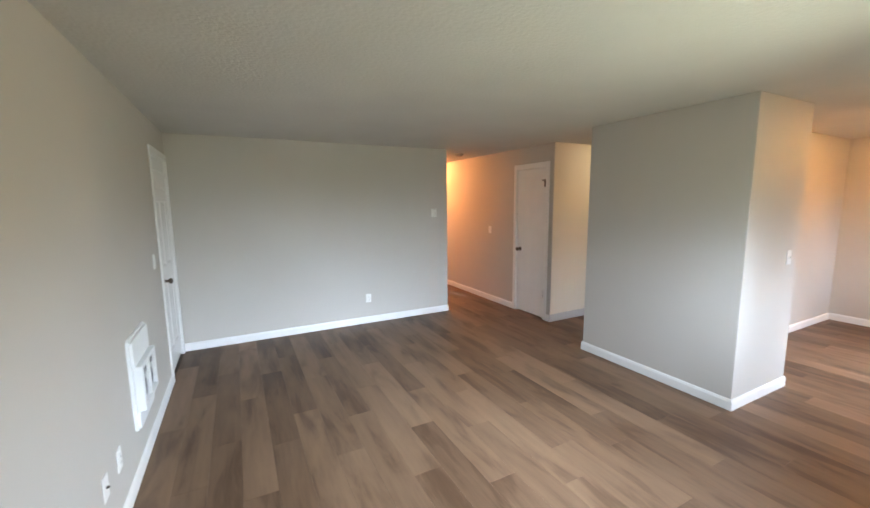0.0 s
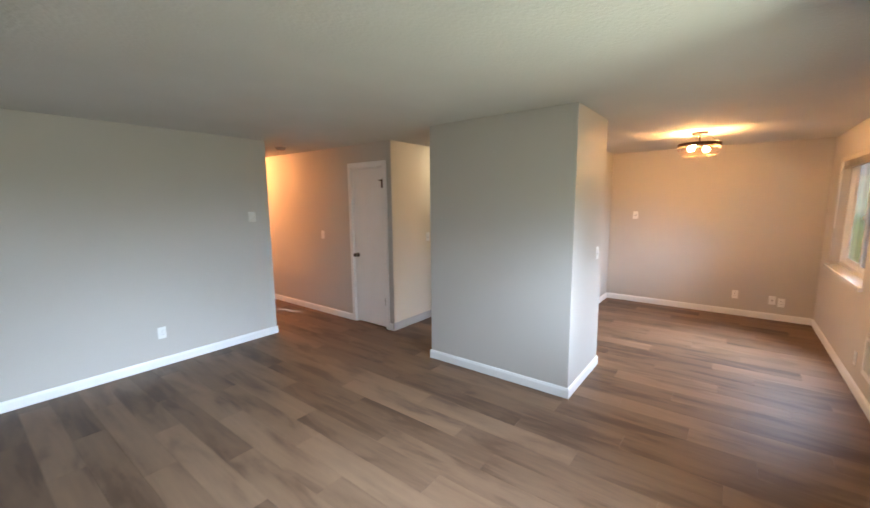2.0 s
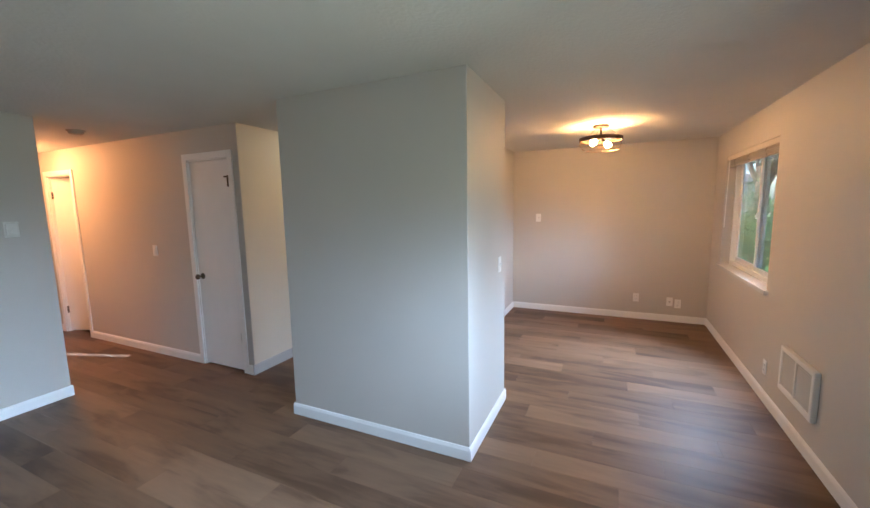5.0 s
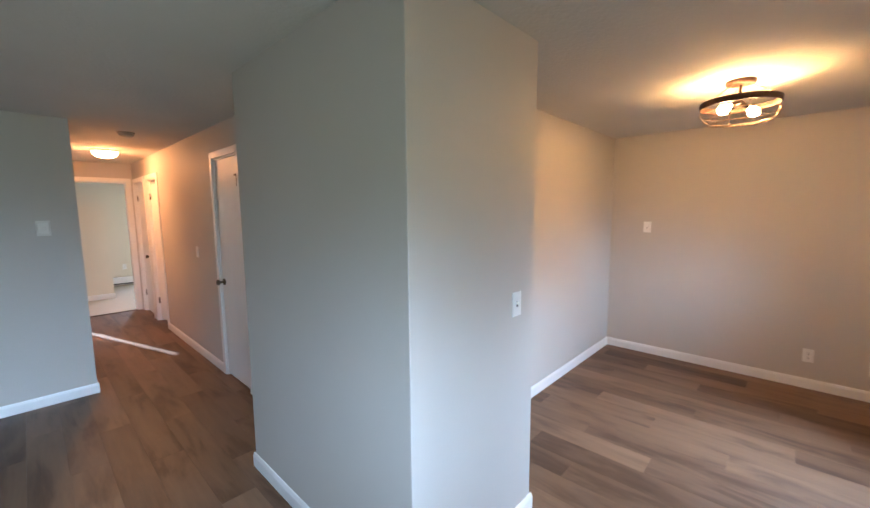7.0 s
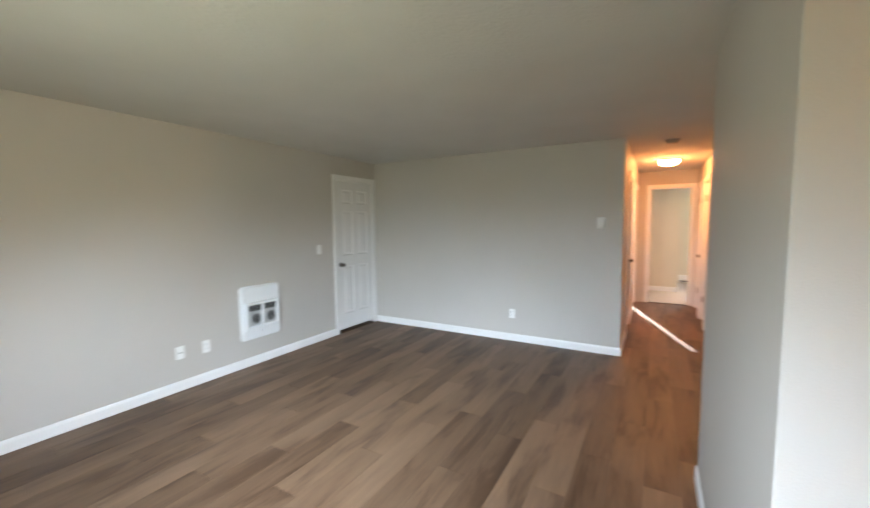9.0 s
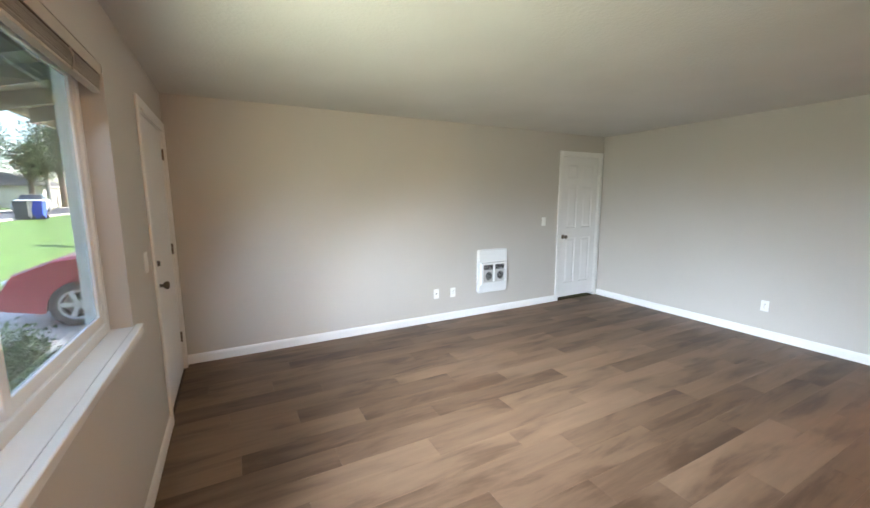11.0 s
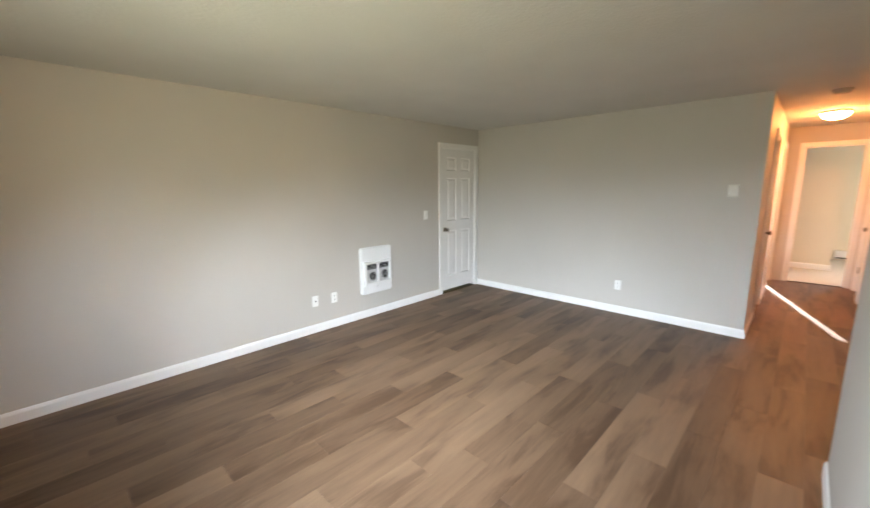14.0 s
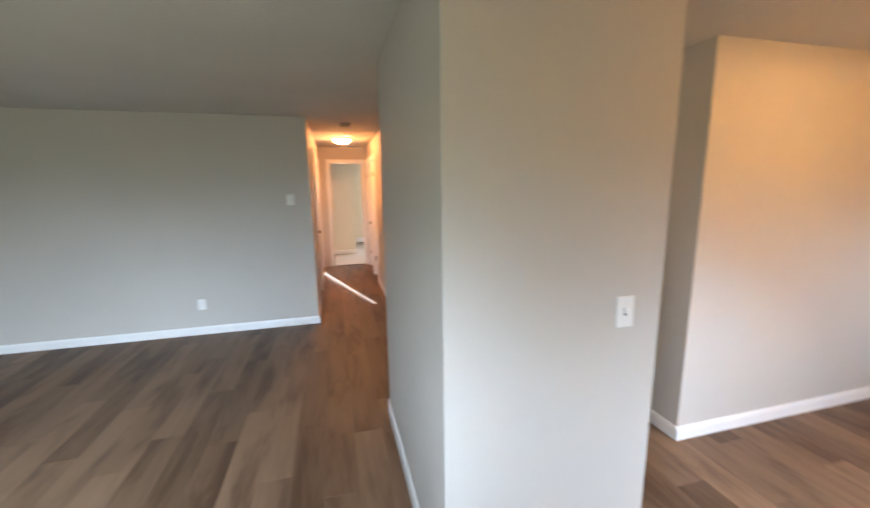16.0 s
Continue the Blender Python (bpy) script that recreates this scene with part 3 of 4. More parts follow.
tagged(copy_thing(p_out, on_east(0.08, 0.267)), "white coaxial plate low on the dining wall")
tagged(copy_thing(r_out, on_east(-0.013, 0.246)), "white duplex outlet near the dining corner")
tagged(copy_thing(tg, on_east(1.79, 1.378)), "white toggle switch on the dining wall")
tagged(copy_thing(r_out, on_south(5.12, 0.27)), "white duplex outlet beside the dining heater")
tagged(copy_thing(rk, on_south(0.93, 1.13)), "white light switch beside the front door")
tagged(copy_thing(tg, on_north(4.572, 1.143, YC)), "white toggle switch on the cream kitchen wall")
tagged(copy_thing(rk, on_hall_east(5.24, 1.158)), "white light switch on the hall wall")
tagged(copy_thing(r_out, on_north(4.05, 0.42, 11.2)), "white duplex outlet in the end room")

# thermostat
th = thing("thermostat", on_north(2.746, 1.458), "white square wall thermostat with a dial", "thermostat")
part("base", box(-0.042, -0.006, -0.06, 0.042, -0.0006, 0.06, 0.003), M_DIMMED, th)
part("cover", box(-0.036, -0.028, -0.052, 0.036, -0.006, 0.052, 0.008, 3), M_DIMMED, th)
c = part("dial", lathe([(0, 0), (0.02, 0), (0.018, 0.006), (0, 0.006)], 20), M_DIMMED, th)
c.matrix_local = pose(0, -0.028, -0.012, 90, 0, 0)


# ---- wall heaters ----
def rounded_plate(u0, z0, u1, z1, y0, y1, r, edge=0.004):
    """An upright plate with rounded corners, its front edge eased."""
    bm = bmesh.new()
    rows = []
    for y, inset in ((y1, 0.0), (y0 + edge, 0.0), (y0 + edge * 0.3, edge * 0.3), (y0, edge)):
        ring = []
        for cx, cz, a0 in ((u1 - r, z1 - r, 0), (u0 + r, z1 - r, 90), (u0 + r, z0 + r, 180), (u1 - r, z0 + r, 270)):
            for k in range(7):
                a = radians(a0 + 15 * k)
                ring.append(bm.verts.new((cx + (r - inset) * math.cos(a), y, cz + (r - inset) * math.sin(a))))
        rows.append(ring)
    n = len(rows[0])
    for lo, hi in zip(rows, rows[1:]):
        for k in range(n):
            bm.faces.new((lo[k], lo[(k + 1) % n], hi[(k + 1) % n], hi[k]))
    bm.faces.new(rows[-1])
    bm.faces.new(rows[0])
    bmesh.ops.recalc_face_normals(bm, faces=bm.faces)
    return bm


def wall_heater(m):
    d = thing("wall_heater", m, "white enamel wall heater with two grille windows", "heater")
    part("backplate", rounded_plate(-0.25, -0.262, 0.25, 0.262, -0.016, -0.0006, 0.035), M_ENAMEL, d)
    part("top_cover", rounded_plate(-0.232, 0.10, 0.232, 0.250, -0.030, -0.0162, 0.028), M_ENAMEL, d)
    part("bottom_cover", rounded_plate(-0.232, -0.252, 0.232, -0.158, -0.030, -0.0162, 0.028), M_ENAMEL, d)
    bm = bmesh.new()
    for u0, u1 in ((-0.215, -0.178), (-0.013, 0.013), (0.178, 0.215)):
        add_box(bm, u0, -0.062, -0.135, u1, -0.0165, 0.085, 0.006)
    for z0, z1 in ((-0.156, -0.128), (0.078, 0.104)):
        add_box(bm, -0.215, -0.0625, z0, 0.215, -0.0163, z1, 0.006)
    part("grille_frame", bm, M_ENAMEL, d)
    for s in (-1, 1):
        u0, u1 = (-0.180, -0.011) if s < 0 else (0.011, 0.180)
        part("recess", box(u0, -0.040, -0.13, u1, -0.0165, 0.08), M_PALEMESH, d, "pale grey metal behind the grille")
        part("vent", box(u0 + 0.006, -0.046, 0.020, u1 - 0.006, -0.0405, 0.074), M_DARK, d, "dark vent slot")
        for k in range(13):
            part("louvre", box(u0, -0.057, -0.125 + k * 0.0158, u1, -0.055, -0.1232 + k * 0.0158), M_PALEMESH, d)
        f = part("fan_cover", lathe([(0, 0), (0.049, 0), (0.049, 0.005), (0.02, 0.008), (0, 0.008)], 24), M_DARK, d, "dark round fan cover")
        f.matrix_local = pose((u0 + u1) / 2 + 0.014, -0.0405, -0.058, 90, 0, 0)
    k = part("knob", lathe([(0, 0), (0.012, 0), (0.010, 0.012), (0, 0.012)], 16), M_ENAMEL, d)
    k.matrix_local = pose(0.0, -0.030, -0.19, 90, 0, 0)
    return d


wall_heater(on_west(3.038, 0.557) @ Matrix.Diagonal((0.93, 1.0, 1.07, 1.0)))

d = thing("wall_heater", on_south(4.515, 0.42), "white framed dining wall heater with two grey grilles", "heater")
bm = bmesh.new()
for u0, u1 in ((-0.25, -0.215), (-0.012, 0.012), (0.215, 0.25)):
    add_box(bm, u0, -0.033, -0.125, u1, -0.0006, 0.125, 0.006)
for z0, z1 in ((-0.16, -0.12), (0.12, 0.155)):
    add_box(bm, -0.25, -0.0335, z0, 0.25, -0.0006, z1, 0.008)
part("frame", bm, M_ENAMEL, d)
for u0, u1 in ((-0.216, -0.011), (0.011, 0.216)):
    part("recess", box(u0, -0.0245, -0.122, u1, -0.001, 0.122), M_PALEMESH, d, "grey metal grille panel")
    for k in range(12):
        part("louvre", box(u0, -0.0285, -0.115 + k * 0.0195, u1, -0.0248, -0.109 + k * 0.0195), M_PALEMESH, d)


# ---- windows ----
def slider(name, w, meet, label):
    x0, x1, z0, z1 = w
    yo = YS - 0.16
    d = thing(name, pose(0, 0, 0), label, "window", kind="structure")
    yf0, yf1 = yo - 0.004, yo + 0.075       # vinyl frame
    f = 0.038
    bm = box(x0 + 0.001, yf0, z0 + 0.001, x0 + f, yf1, z1 - 0.001, 0.003)
    add_box(bm, x1 - f, yf0, z0 + 0.001, x1 - 0.001, yf1, z1 - 0.001, 0.003)
    add_box(bm, x0 + f, yf0, z1 - f, x1 - f, yf1 - 0.001, z1 - 0.001, 0.003)
    add_box(bm, x0 + f, yf0, z0 + 0.001, x1 - f, yf1 - 0.001, z0 + f + 0.012, 0.003)
    add_box(bm, x0 + f, yf0 + 0.035, z0 + f + 0.0122, x1 - f, yf0 + 0.040, z0 + f + 0.022)
    part("window_frame", bm, M_VINYL, d)
    for lab, a, b, yc in (("interior sliding sash", x0 + f, meet + 0.024, yf0 + 0.056), ("outer fixed sash", meet - 0.024, x1 - f, yf0 + 0.022)):
        s = 0.042
        lo, hi = z0 + f + 0.013, z1 - f - 0.001
        bm = box(a, yc - 0.013, lo, a + s, yc + 0.013, hi, 0.003)
        add_box(bm, b - s, yc - 0.013, lo, b, yc + 0.013, hi, 0.003)
        add_box(bm, a + s, yc - 0.012, hi - s, b - s, yc + 0.012, hi, 0.003)
        add_box(bm, a + s, yc - 0.012, lo, b - s, yc + 0.012, lo + s, 0.003)
        sash = part("sash", bm, M_VINYL, d, "white vinyl " + lab)
        pane = part("pane", box(a + s - 0.004, yc - 0.003, lo + s - 0.004, b - s + 0.004, yc + 0.003, hi - s + 0.004), M_GLASS, sash, "window glass tinted to dim the view outside")
        pane.visible_shadow = False
        if "interior" in lab:
            # crescent lock on the meeting stile
            c = part("window_lock", lathe([(0, 0), (0.03, 0), (0.03, 0.006), (0.022, 0.012), (0, 0.013)], 24), M_VINYL, sash, "white crescent window lock", True)
            c.matrix_local = pose(b - s / 2, yc + 0.0125, (lo + hi) / 2 - 0.03, -90, 0, 0)
            bm2 = bmesh.new()
            tube(bm2, [Vector((0.03 * math.cos(t), 0.03 * math.sin(t), 0.014)) for t in [k * 0.3 for k in range(14)]], 0.004)
            part("lock_lever", bm2, M_VINYL, c)
    sill = part("window_sill", box(x0 - 0.05, YS + 0.0006, z0 - 0.03, x1 + 0.05, YS + 0.034, z0 + 0.0085, 0.006, 3), M_SILL, d, "white painted window stool")
    part("sill_board", box(x0 + 0.0005, yf1 + 0.0005, z0 + 0.0005, x1 - 0.0005, YS + 0.0005, z0 + 0.008), M_SILL, d, "white sill board in the reveal")
    return d


slider("window_1", W1, 2.265, "white vinyl sliding window with a latched sash")
slider("window_2", W2, 5.93, "white vinyl sliding window of the dining room")


def blind(w, wand_x, label):
    x0, x1, z0, z1 = w
    d = thing("window_blind", pose((x0 + x1) / 2, YS, z1), label, "blind", "window blinds")
    half = (x1 - x0) / 2 - 0.008
    part("headrail", box(-half, -0.045, -0.042, half, -0.006, -0.001, 0.003), M_RAIL, d, "brown headrail of the raised blind")
    part("valance", box(-half, -0.006, -0.05, half, -0.002, -0.003, 0.001), M_SLAT, d)
    rnd = random.Random(int(x0 * 100))
    for k in range(14):
        sl = part("slat", box(-half + 0.004, -0.024 - 0.012, -0.0008, half - 0.004, -0.024 + 0.014, 0.0008), M_SLAT, d)
        sl.matrix_local = pose(0, rnd.uniform(-0.004, 0.004), -0.05 - 0.0042 * k, rnd.uniform(-7, 7), rnd.uniform(-0.15, 0.15), rnd.uniform(-0.12, 0.12))
    part("bottom_rail", box(-half + 0.002, -0.038, -0.124, half - 0.002, -0.010, -0.110, 0.004), M_SLAT, d)
    for u in (-0.62, 0.0, 0.62):
        bm = bmesh.new()
        tube(bm, [Vector((u * half, -0.006, -0.05)), Vector((u * half + 0.01, 0.002, -0.08)), Vector((u * half - 0.008, -0.004, -0.10)), Vector((u * half, -0.008, -0.125))], 0.003)
        part("ladder_cord", bm, M_SLAT, d, "bunched blind cord")
    bm = bmesh.new()
    cyl(bm, (wand_x, -0.004, -0.04), (wand_x + 0.01, 0.004, -0.78), 0.004, seg=8)
    part("wand", bm, M_PLATE, d, "thin white tilt wand")
    return d


blind(W1, 0.86, "raised cream mini blind bunched under its headrail")
blind(W2, 0.66, "raised cream mini blind of the dining window")

# ---- ceiling lights ----
DL = (5.72, 0.935)
d = thing("ceiling_light", pose(DL[0], DL[1], H), "bronze cage ceiling light with two glowing bulbs", "ceiling light")
part("canopy", lathe([(0, -0.0006), (0.075, -0.0006), (0.078, -0.006), (0.076, -0.022), (0.06, -0.027), (0, -0.027)]), M_BRONZE, d, "", True)
bm = bmesh.new()
cyl(bm, (0, 0, -0.026), (0, 0, -0.125), 0.009)
part("stem", bm, M_BRONZE, d)
part("ring", lathe([(0.196, -0.118), (0.202, -0.118), (0.204, -0.122), (0.204, -0.150), (0.202, -0.154), (0.196, -0.154), (0.194, -0.136), (0.196, -0.118)], 56), M_BRONZE, d, "dark bronze band", True)
for k in range(3):
    a = 2 * math.pi * k / 3 + 0.4
    bm = bmesh.new()
    tube(bm, [Vector((0.05 * math.cos(a), 0.05 * math.sin(a), -0.025)), Vector((0.11 * math.cos(a), 0.11 * math.sin(a), -0.065)), Vector((0.196 * math.cos(a), 0.196 * math.sin(a), -0.125))], 0.0022)
    part("support_wire", bm, M_COPPER, d)
for k in range(4):
    a = 2 * math.pi * k / 4 + 0.35
    bm = bmesh.new()
    tube(bm, [Vector((r * math.cos(a), r * math.sin(a), z)) for r, z in ((0.199, -0.150), (0.201, -0.185), (0.186, -0.222), (0.152, -0.245))], 0.0017)
    part("rib", bm, M_COPPER, d)
for r, z, lean in ((0.202, -0.190, 0.0), (0.176, -0.231, 0.04), (0.153, -0.245, -0.04)):
    bm = bmesh.new()
    ring_wire(bm, (0, 0, 0), r, 0.0018)
    part("hoop", bm, M_COPPER, d).matrix_local = Matrix.Translation((0, 0, z)) @ Matrix.Rotation(lean, 4, "X") @ Matrix.Rotation(lean, 4, "Y")
for s in (-1, 1):
    bm = bmesh.new()
    cyl(bm, (0, 0, -0.122), (s * 0.058, -s * 0.038, -0.152), 0.015)
    sk = part("socket", bm, M_BRONZE, d)
    bl = part("bulb", lathe([(0, 0), (0.011, 0.0), (0.013, 0.012), (0.024, 0.034), (0.030, 0.055), (0.026, 0.075), (0.014, 0.088), (0, 0.092)], 24), M_BULB, d, "glowing warm filament bulb", True)
    bl.matrix_local = Matrix.Translation((s * 0.058, -s * 0.038, -0.152)) @ Vector((s * 0.8, -s * 0.5, -0.5)).to_track_quat("Z", "Y").to_matrix().to_4x4()


def dome_light(x, y, label, mat, size=1.0):
    d = thing("ceiling_light", pose(x, y, H) @ Matrix.Diagonal((size, size, 1.0, 1.0)), label, "ceiling light")
    part("base_pan", lathe([(0, -0.0006), (0.155, -0.0006), (0.162, -0.008), (0.158, -0.022), (0.15, -0.024), (0, -0.024)], 40), M_ENAMEL, d, "", True)
    part("diffuser", lathe([(0.150, -0.0245), (0.147, -0.04), (0.128, -0.064), (0.095, -0.082), (0.05, -0.093), (0.012, -0.096), (0, -0.096)], 40), mat, d, "glowing frosted glass dome", True)
    part("finial", lathe([(0, -0.096), (0.010, -0.096), (0.008, -0.106), (0, -0.11)], 14), M_NICKEL, d, "", True)
    return d


dome_light(3.40, 6.90, "flush dome hall light glowing warm", M_DOME, 0.84)
# added out of view to light the cream kitchen wall; no known fixture
dome_light(4.85, 3.35, "unseen warm dome added to light the kitchen wall", M_KITCHEN_FILL)

d = thing("smoke_detector", pose(3.392, 5.40, H), "round smoke detector on the hall ceiling, coloured dark as backlit", "smoke detector")
part("base", lathe([(0, -0.0006), (0.07, -0.0006), (0.07, -0.012), (0.064, -0.014), (0, -0.014)]), M_BACKLIT, d, "", True)
part("cover", lathe([(0.058, -0.014), (0.058, -0.03), (0.05, -0.038), (0.02, -0.042), (0, -0.042)]), M_BACKLIT, d, "", True)
part("indicator", lathe([(0, 0), (0.003, 0), (0.003, 0.002), (0, 0.003)], 8), M_LAMPRED, d).matrix_local = pose(0.03, 0, -0.043)

# baseboard heater in the end room
d = thing("baseboard_heater", pose(4.2, 11.2, 0.02), "low white baseboard heater in the end room", "heater")
part("housing", box(-0.42, -0.07, 0.02, 0.55, -0.0006, 0.18, 0.006), M_ENAMEL, d)
part("slot", box(-0.40, -0.072, 0.03, 0.53, -0.0705, 0.055), M_DARK, d, "dark air slot")

# ---- outside: eave over the front wall ----
ea = thing("eave", pose(0, 0, 0), "weathered open eave with rafters over the front windows", "eave", kind="structure")
EY0, EY1 = -1.55, YS - 0.16
bm = bmesh.new()
vs = [bm.verts.new(c) for c in ((-3.2, EY0, 2.36), (9.5, EY0, 2.36), (9.5, 2.0, 3.3), (-3.2, 2.0, 3.3), (-3.2, EY0, 2.42), (9.5, EY0, 2.42), (9.5, 2.0, 3.36), (-3.2, 2.0, 3.36))]
for f in ((0, 1, 2, 3), (4, 5, 6, 7), (0, 1, 5, 4), (1, 2, 6, 5), (2, 3, 7, 6), (3, 0, 4, 7)):
    bm.faces.new([vs[k] for k in f])
part("roof_deck", bm, M_SOFFIT, ea, "weathered boards under the roof")
part("fascia", box(-3.2, EY0 - 0.04, 2.27, 9.5, EY0 - 0.001, 2.43, 0.004), M_FASCIA, ea, "painted fascia board")
for k in range(20):
    x = -3.0 + k * 0.63
    bm = bmesh.new()
    vs = [bm.verts.new(c) for c in ((x, EY0, 2.22), (x + 0.045, EY0, 2.22), (x + 0.045, EY1, 2.515), (x, EY1, 2.515), (x, EY0, 2.359), (x + 0.045, EY0, 2.359), (x + 0.045, EY1, 2.642), (x, EY1, 2.642))]
    for f in ((0, 1, 2, 3), (4, 5, 6, 7), (0, 1, 5, 4), (1, 2, 6, 5), (2, 3, 7, 6), (3, 0, 4, 7)):
        bm.faces.new([vs[q] for q in f])
    part("rafter", bm, M_SOFFIT, ea)
rf = thing("roof", pose(0, 0, 0), "low grey shingle roof of the house", "roof", kind="structure")
bm = bmesh.new()
vs = [bm.verts.new(c) for c in ((-3.2, EY0, 2.44), (9.5, EY0, 2.44), (9.5, 4.5, 4.05), (-3.2, 4.5, 4.05), (-3.2, 9.75, 2.52), (9.5, 9.75, 2.52))]
bm.faces.new([vs[k] for k in (0, 1, 2, 3)])
bm.faces.new([vs[k] for k in (3, 2, 5, 4)])
part("shingles", bm, M_SHINGLE, rf)
part("gable_wall", box(XW - T, EY1, H + 0.13, XE + T, EY1 + 0.1, 2.66), M_SIDING, rf)


# ---- ground, drive, road ----
def ground_z(y):
    """Level by the house, rising to the road."""
    if y > -4.5:
        return G
    return G + 0.72 * min(1.0, (-4.5 - y) / 5.6)


bm = bmesh.new()
ys = [1500, 60, 14, 4, 0, -2, -4.5, -5.5, -6.5, -7.5, -8.5, -9.5, -10.1, -20, -60, -1500]
xs = [-1500, -90, -60, -40, -25, -15, -8, -4, 0, 5, 10, 18, 30, 60, 1500]
grid = [[bm.verts.new((x, y, ground_z(y))) for x in xs] for y in ys]
for j in range(len(ys) - 1):
    for i in range(len(xs) - 1):
        bm.faces.new([grid[j][i], grid[j + 1][i], grid[j + 1][i + 1], grid[j][i + 1]])
tagged(part("ground", bm, M_GRASS), "sunlit green front lawn rising to the street", "lawn", kind="structure")
RZ = G + 0.72
tagged(part("road", box(-120, -19.0, RZ - 0.05, 90, -10.6, RZ + 0.012), M_ASPHALT), "grey asphalt street", "road", kind="structure")
for y in (-10.6, -19.15):
    tagged(part("kerb", box(-120, y, RZ - 0.05, 90, y + 0.15, RZ + 0.13, 0.02), M_CONCRETE), "pale concrete kerb along the street", "kerb", kind="structure")
drive = tagged(part("driveway", box(-6.4, -4.4, G - 0.1, -2.3, 5.0, G + 0.02), M_CONCRETE), "pale concrete driveway beside the house", "driveway", kind="structure")
tagged(part("front_walk", box(-2.3, -4.4, G - 0.1, 9.5, -3.0, G + 0.018), M_CONCRETE), "pale concrete front walk", "path", kind="structure")
tagged(part("planting_bed", box(-1.2, -2.9, G - 0.1, 8.5, EY1 - 0.02, G + 0.035), M_SOIL), "dark mulch bed under the windows", "planting bed", kind="structure")


# ---- plants ----
def leaf_cloud(points, size, rnd, long=2.0):
    """Many small folded leaves, one island each."""
    verts, faces = [], []
    for p in points:
        d = Vector((rnd.gauss(0, 1), rnd.gauss(0, 1), rnd.gauss(0.25, 0.8))).normalized()
        side = d.cross(Vector((rnd.gauss(0, 1), rnd.gauss(0, 1), rnd.gauss(0, 1)))).normalized()
        up = d.cross(side)
        s = size * rnd.uniform(0.6, 1.35)
        n = len(verts)
        for u, w, h in ((0, 0, 0), (0.5, 0.5, 0.12), (1, 0, -0.08), (0.5, -0.5, 0.12)):
            verts.append(p + d * (u * s * long * 0.5) + side * (w * s * 0.5) + up * (h * s))
        faces += [(n, n + 1, n + 2), (n, n + 2, n + 3)]
    return verts, faces


def cloud_mesh(name, verts, faces, mat):
    me = bpy.data.meshes.new(name)
    me.from_pydata(verts, [], faces)
    me.materials.append(mat)
    return me


def shrub(x, y, rx, ry, h, seed, n, label, size=0.05, flowers=0, zg=None, leaves=None):
    zg = G + 0.03 if zg is None else zg
    rnd = random.Random(seed)
    d = thing("shrub", pose(x, y, zg), label, "shrub", "front shrubs")
    bm = bmesh.new()
    for k in range(9):
        a = rnd.uniform(0, 6.28)
        cyl(bm, (rnd.uniform(-0.1, 0.1) * rx, rnd.uniform(-0.1, 0.1) * ry, -0.03), (0.7 * rx * math.cos(a), 0.7 * ry * math.sin(a), h * rnd.uniform(0.5, 0.9)), 0.012, 0.004, 6)
    part("stems", bm, M_BARK, d)
    tips = []
    for k in range(70):
        a, r = rnd.uniform(0, 6.28), math.sqrt(rnd.random())
        tips.append(Vector((r * rx * math.cos(a), r * ry * math.sin(a), h * (0.35 + 0.55 * rnd.random()) * (1 - 0.35 * r * r))))
    pts = []
    for k in range(n):
        c = rnd.choice(tips)
        pts.append(c + Vector((rnd.gauss(0, 0.12 * rx), rnd.gauss(0, 0.12 * ry), rnd.gauss(0, 0.10 * h))))
    pts = [p for p in pts if p.z > 0.02]
    ob = new("foliage", cloud_mesh("foliage", *leaf_cloud(pts, size, rnd), leaves or M_LEAF))
    ob.parent = d
    if flowers:
        pts = [Vector((rnd.uniform(-rx, rx), rnd.uniform(-0.2, 1.0) * ry, h * rnd.uniform(0.75, 1.05))) for k in range(flowers)]
        ob = new("blossom", cloud_mesh("blossom", *leaf_cloud(pts, 0.022, rnd, 1.4), M_FLOWER))
        ob.parent = d
        ob["label"] = "small purple blossoms"
    return d


shrub(2.2, -1.15, 0.75, 0.45, 0.98, 3, 9000, "dense green shrub with purple blossoms under the window", 0.042, 420)
shrub(1.0, -1.45, 0.85, 0.60, 1.06, 4, 9500, "dense leafy green shrub by the front window", 0.046)
shrub(-0.3, -1.85, 0.80, 0.60, 1.0, 5, 8500, "leafy green shrub beside the front walk", 0.046)
shrub(-6.7, -4.85, 0.40, 0.38, 0.50, 7, 5000, "low clipped golden hedge on the lawn", 0.035, zg=ground_z(-4.85), leaves=M_HEDGE)
shrub(12.6, -2.15, 1.5, 1.0, 2.3, 9, 5200, "tall grey-green hedge beyond the dining window", 0.085)
shrub(3.6, -1.2, 0.7, 0.45, 0.7, 8, 1800, "leafy green shrub under the window", 0.06)


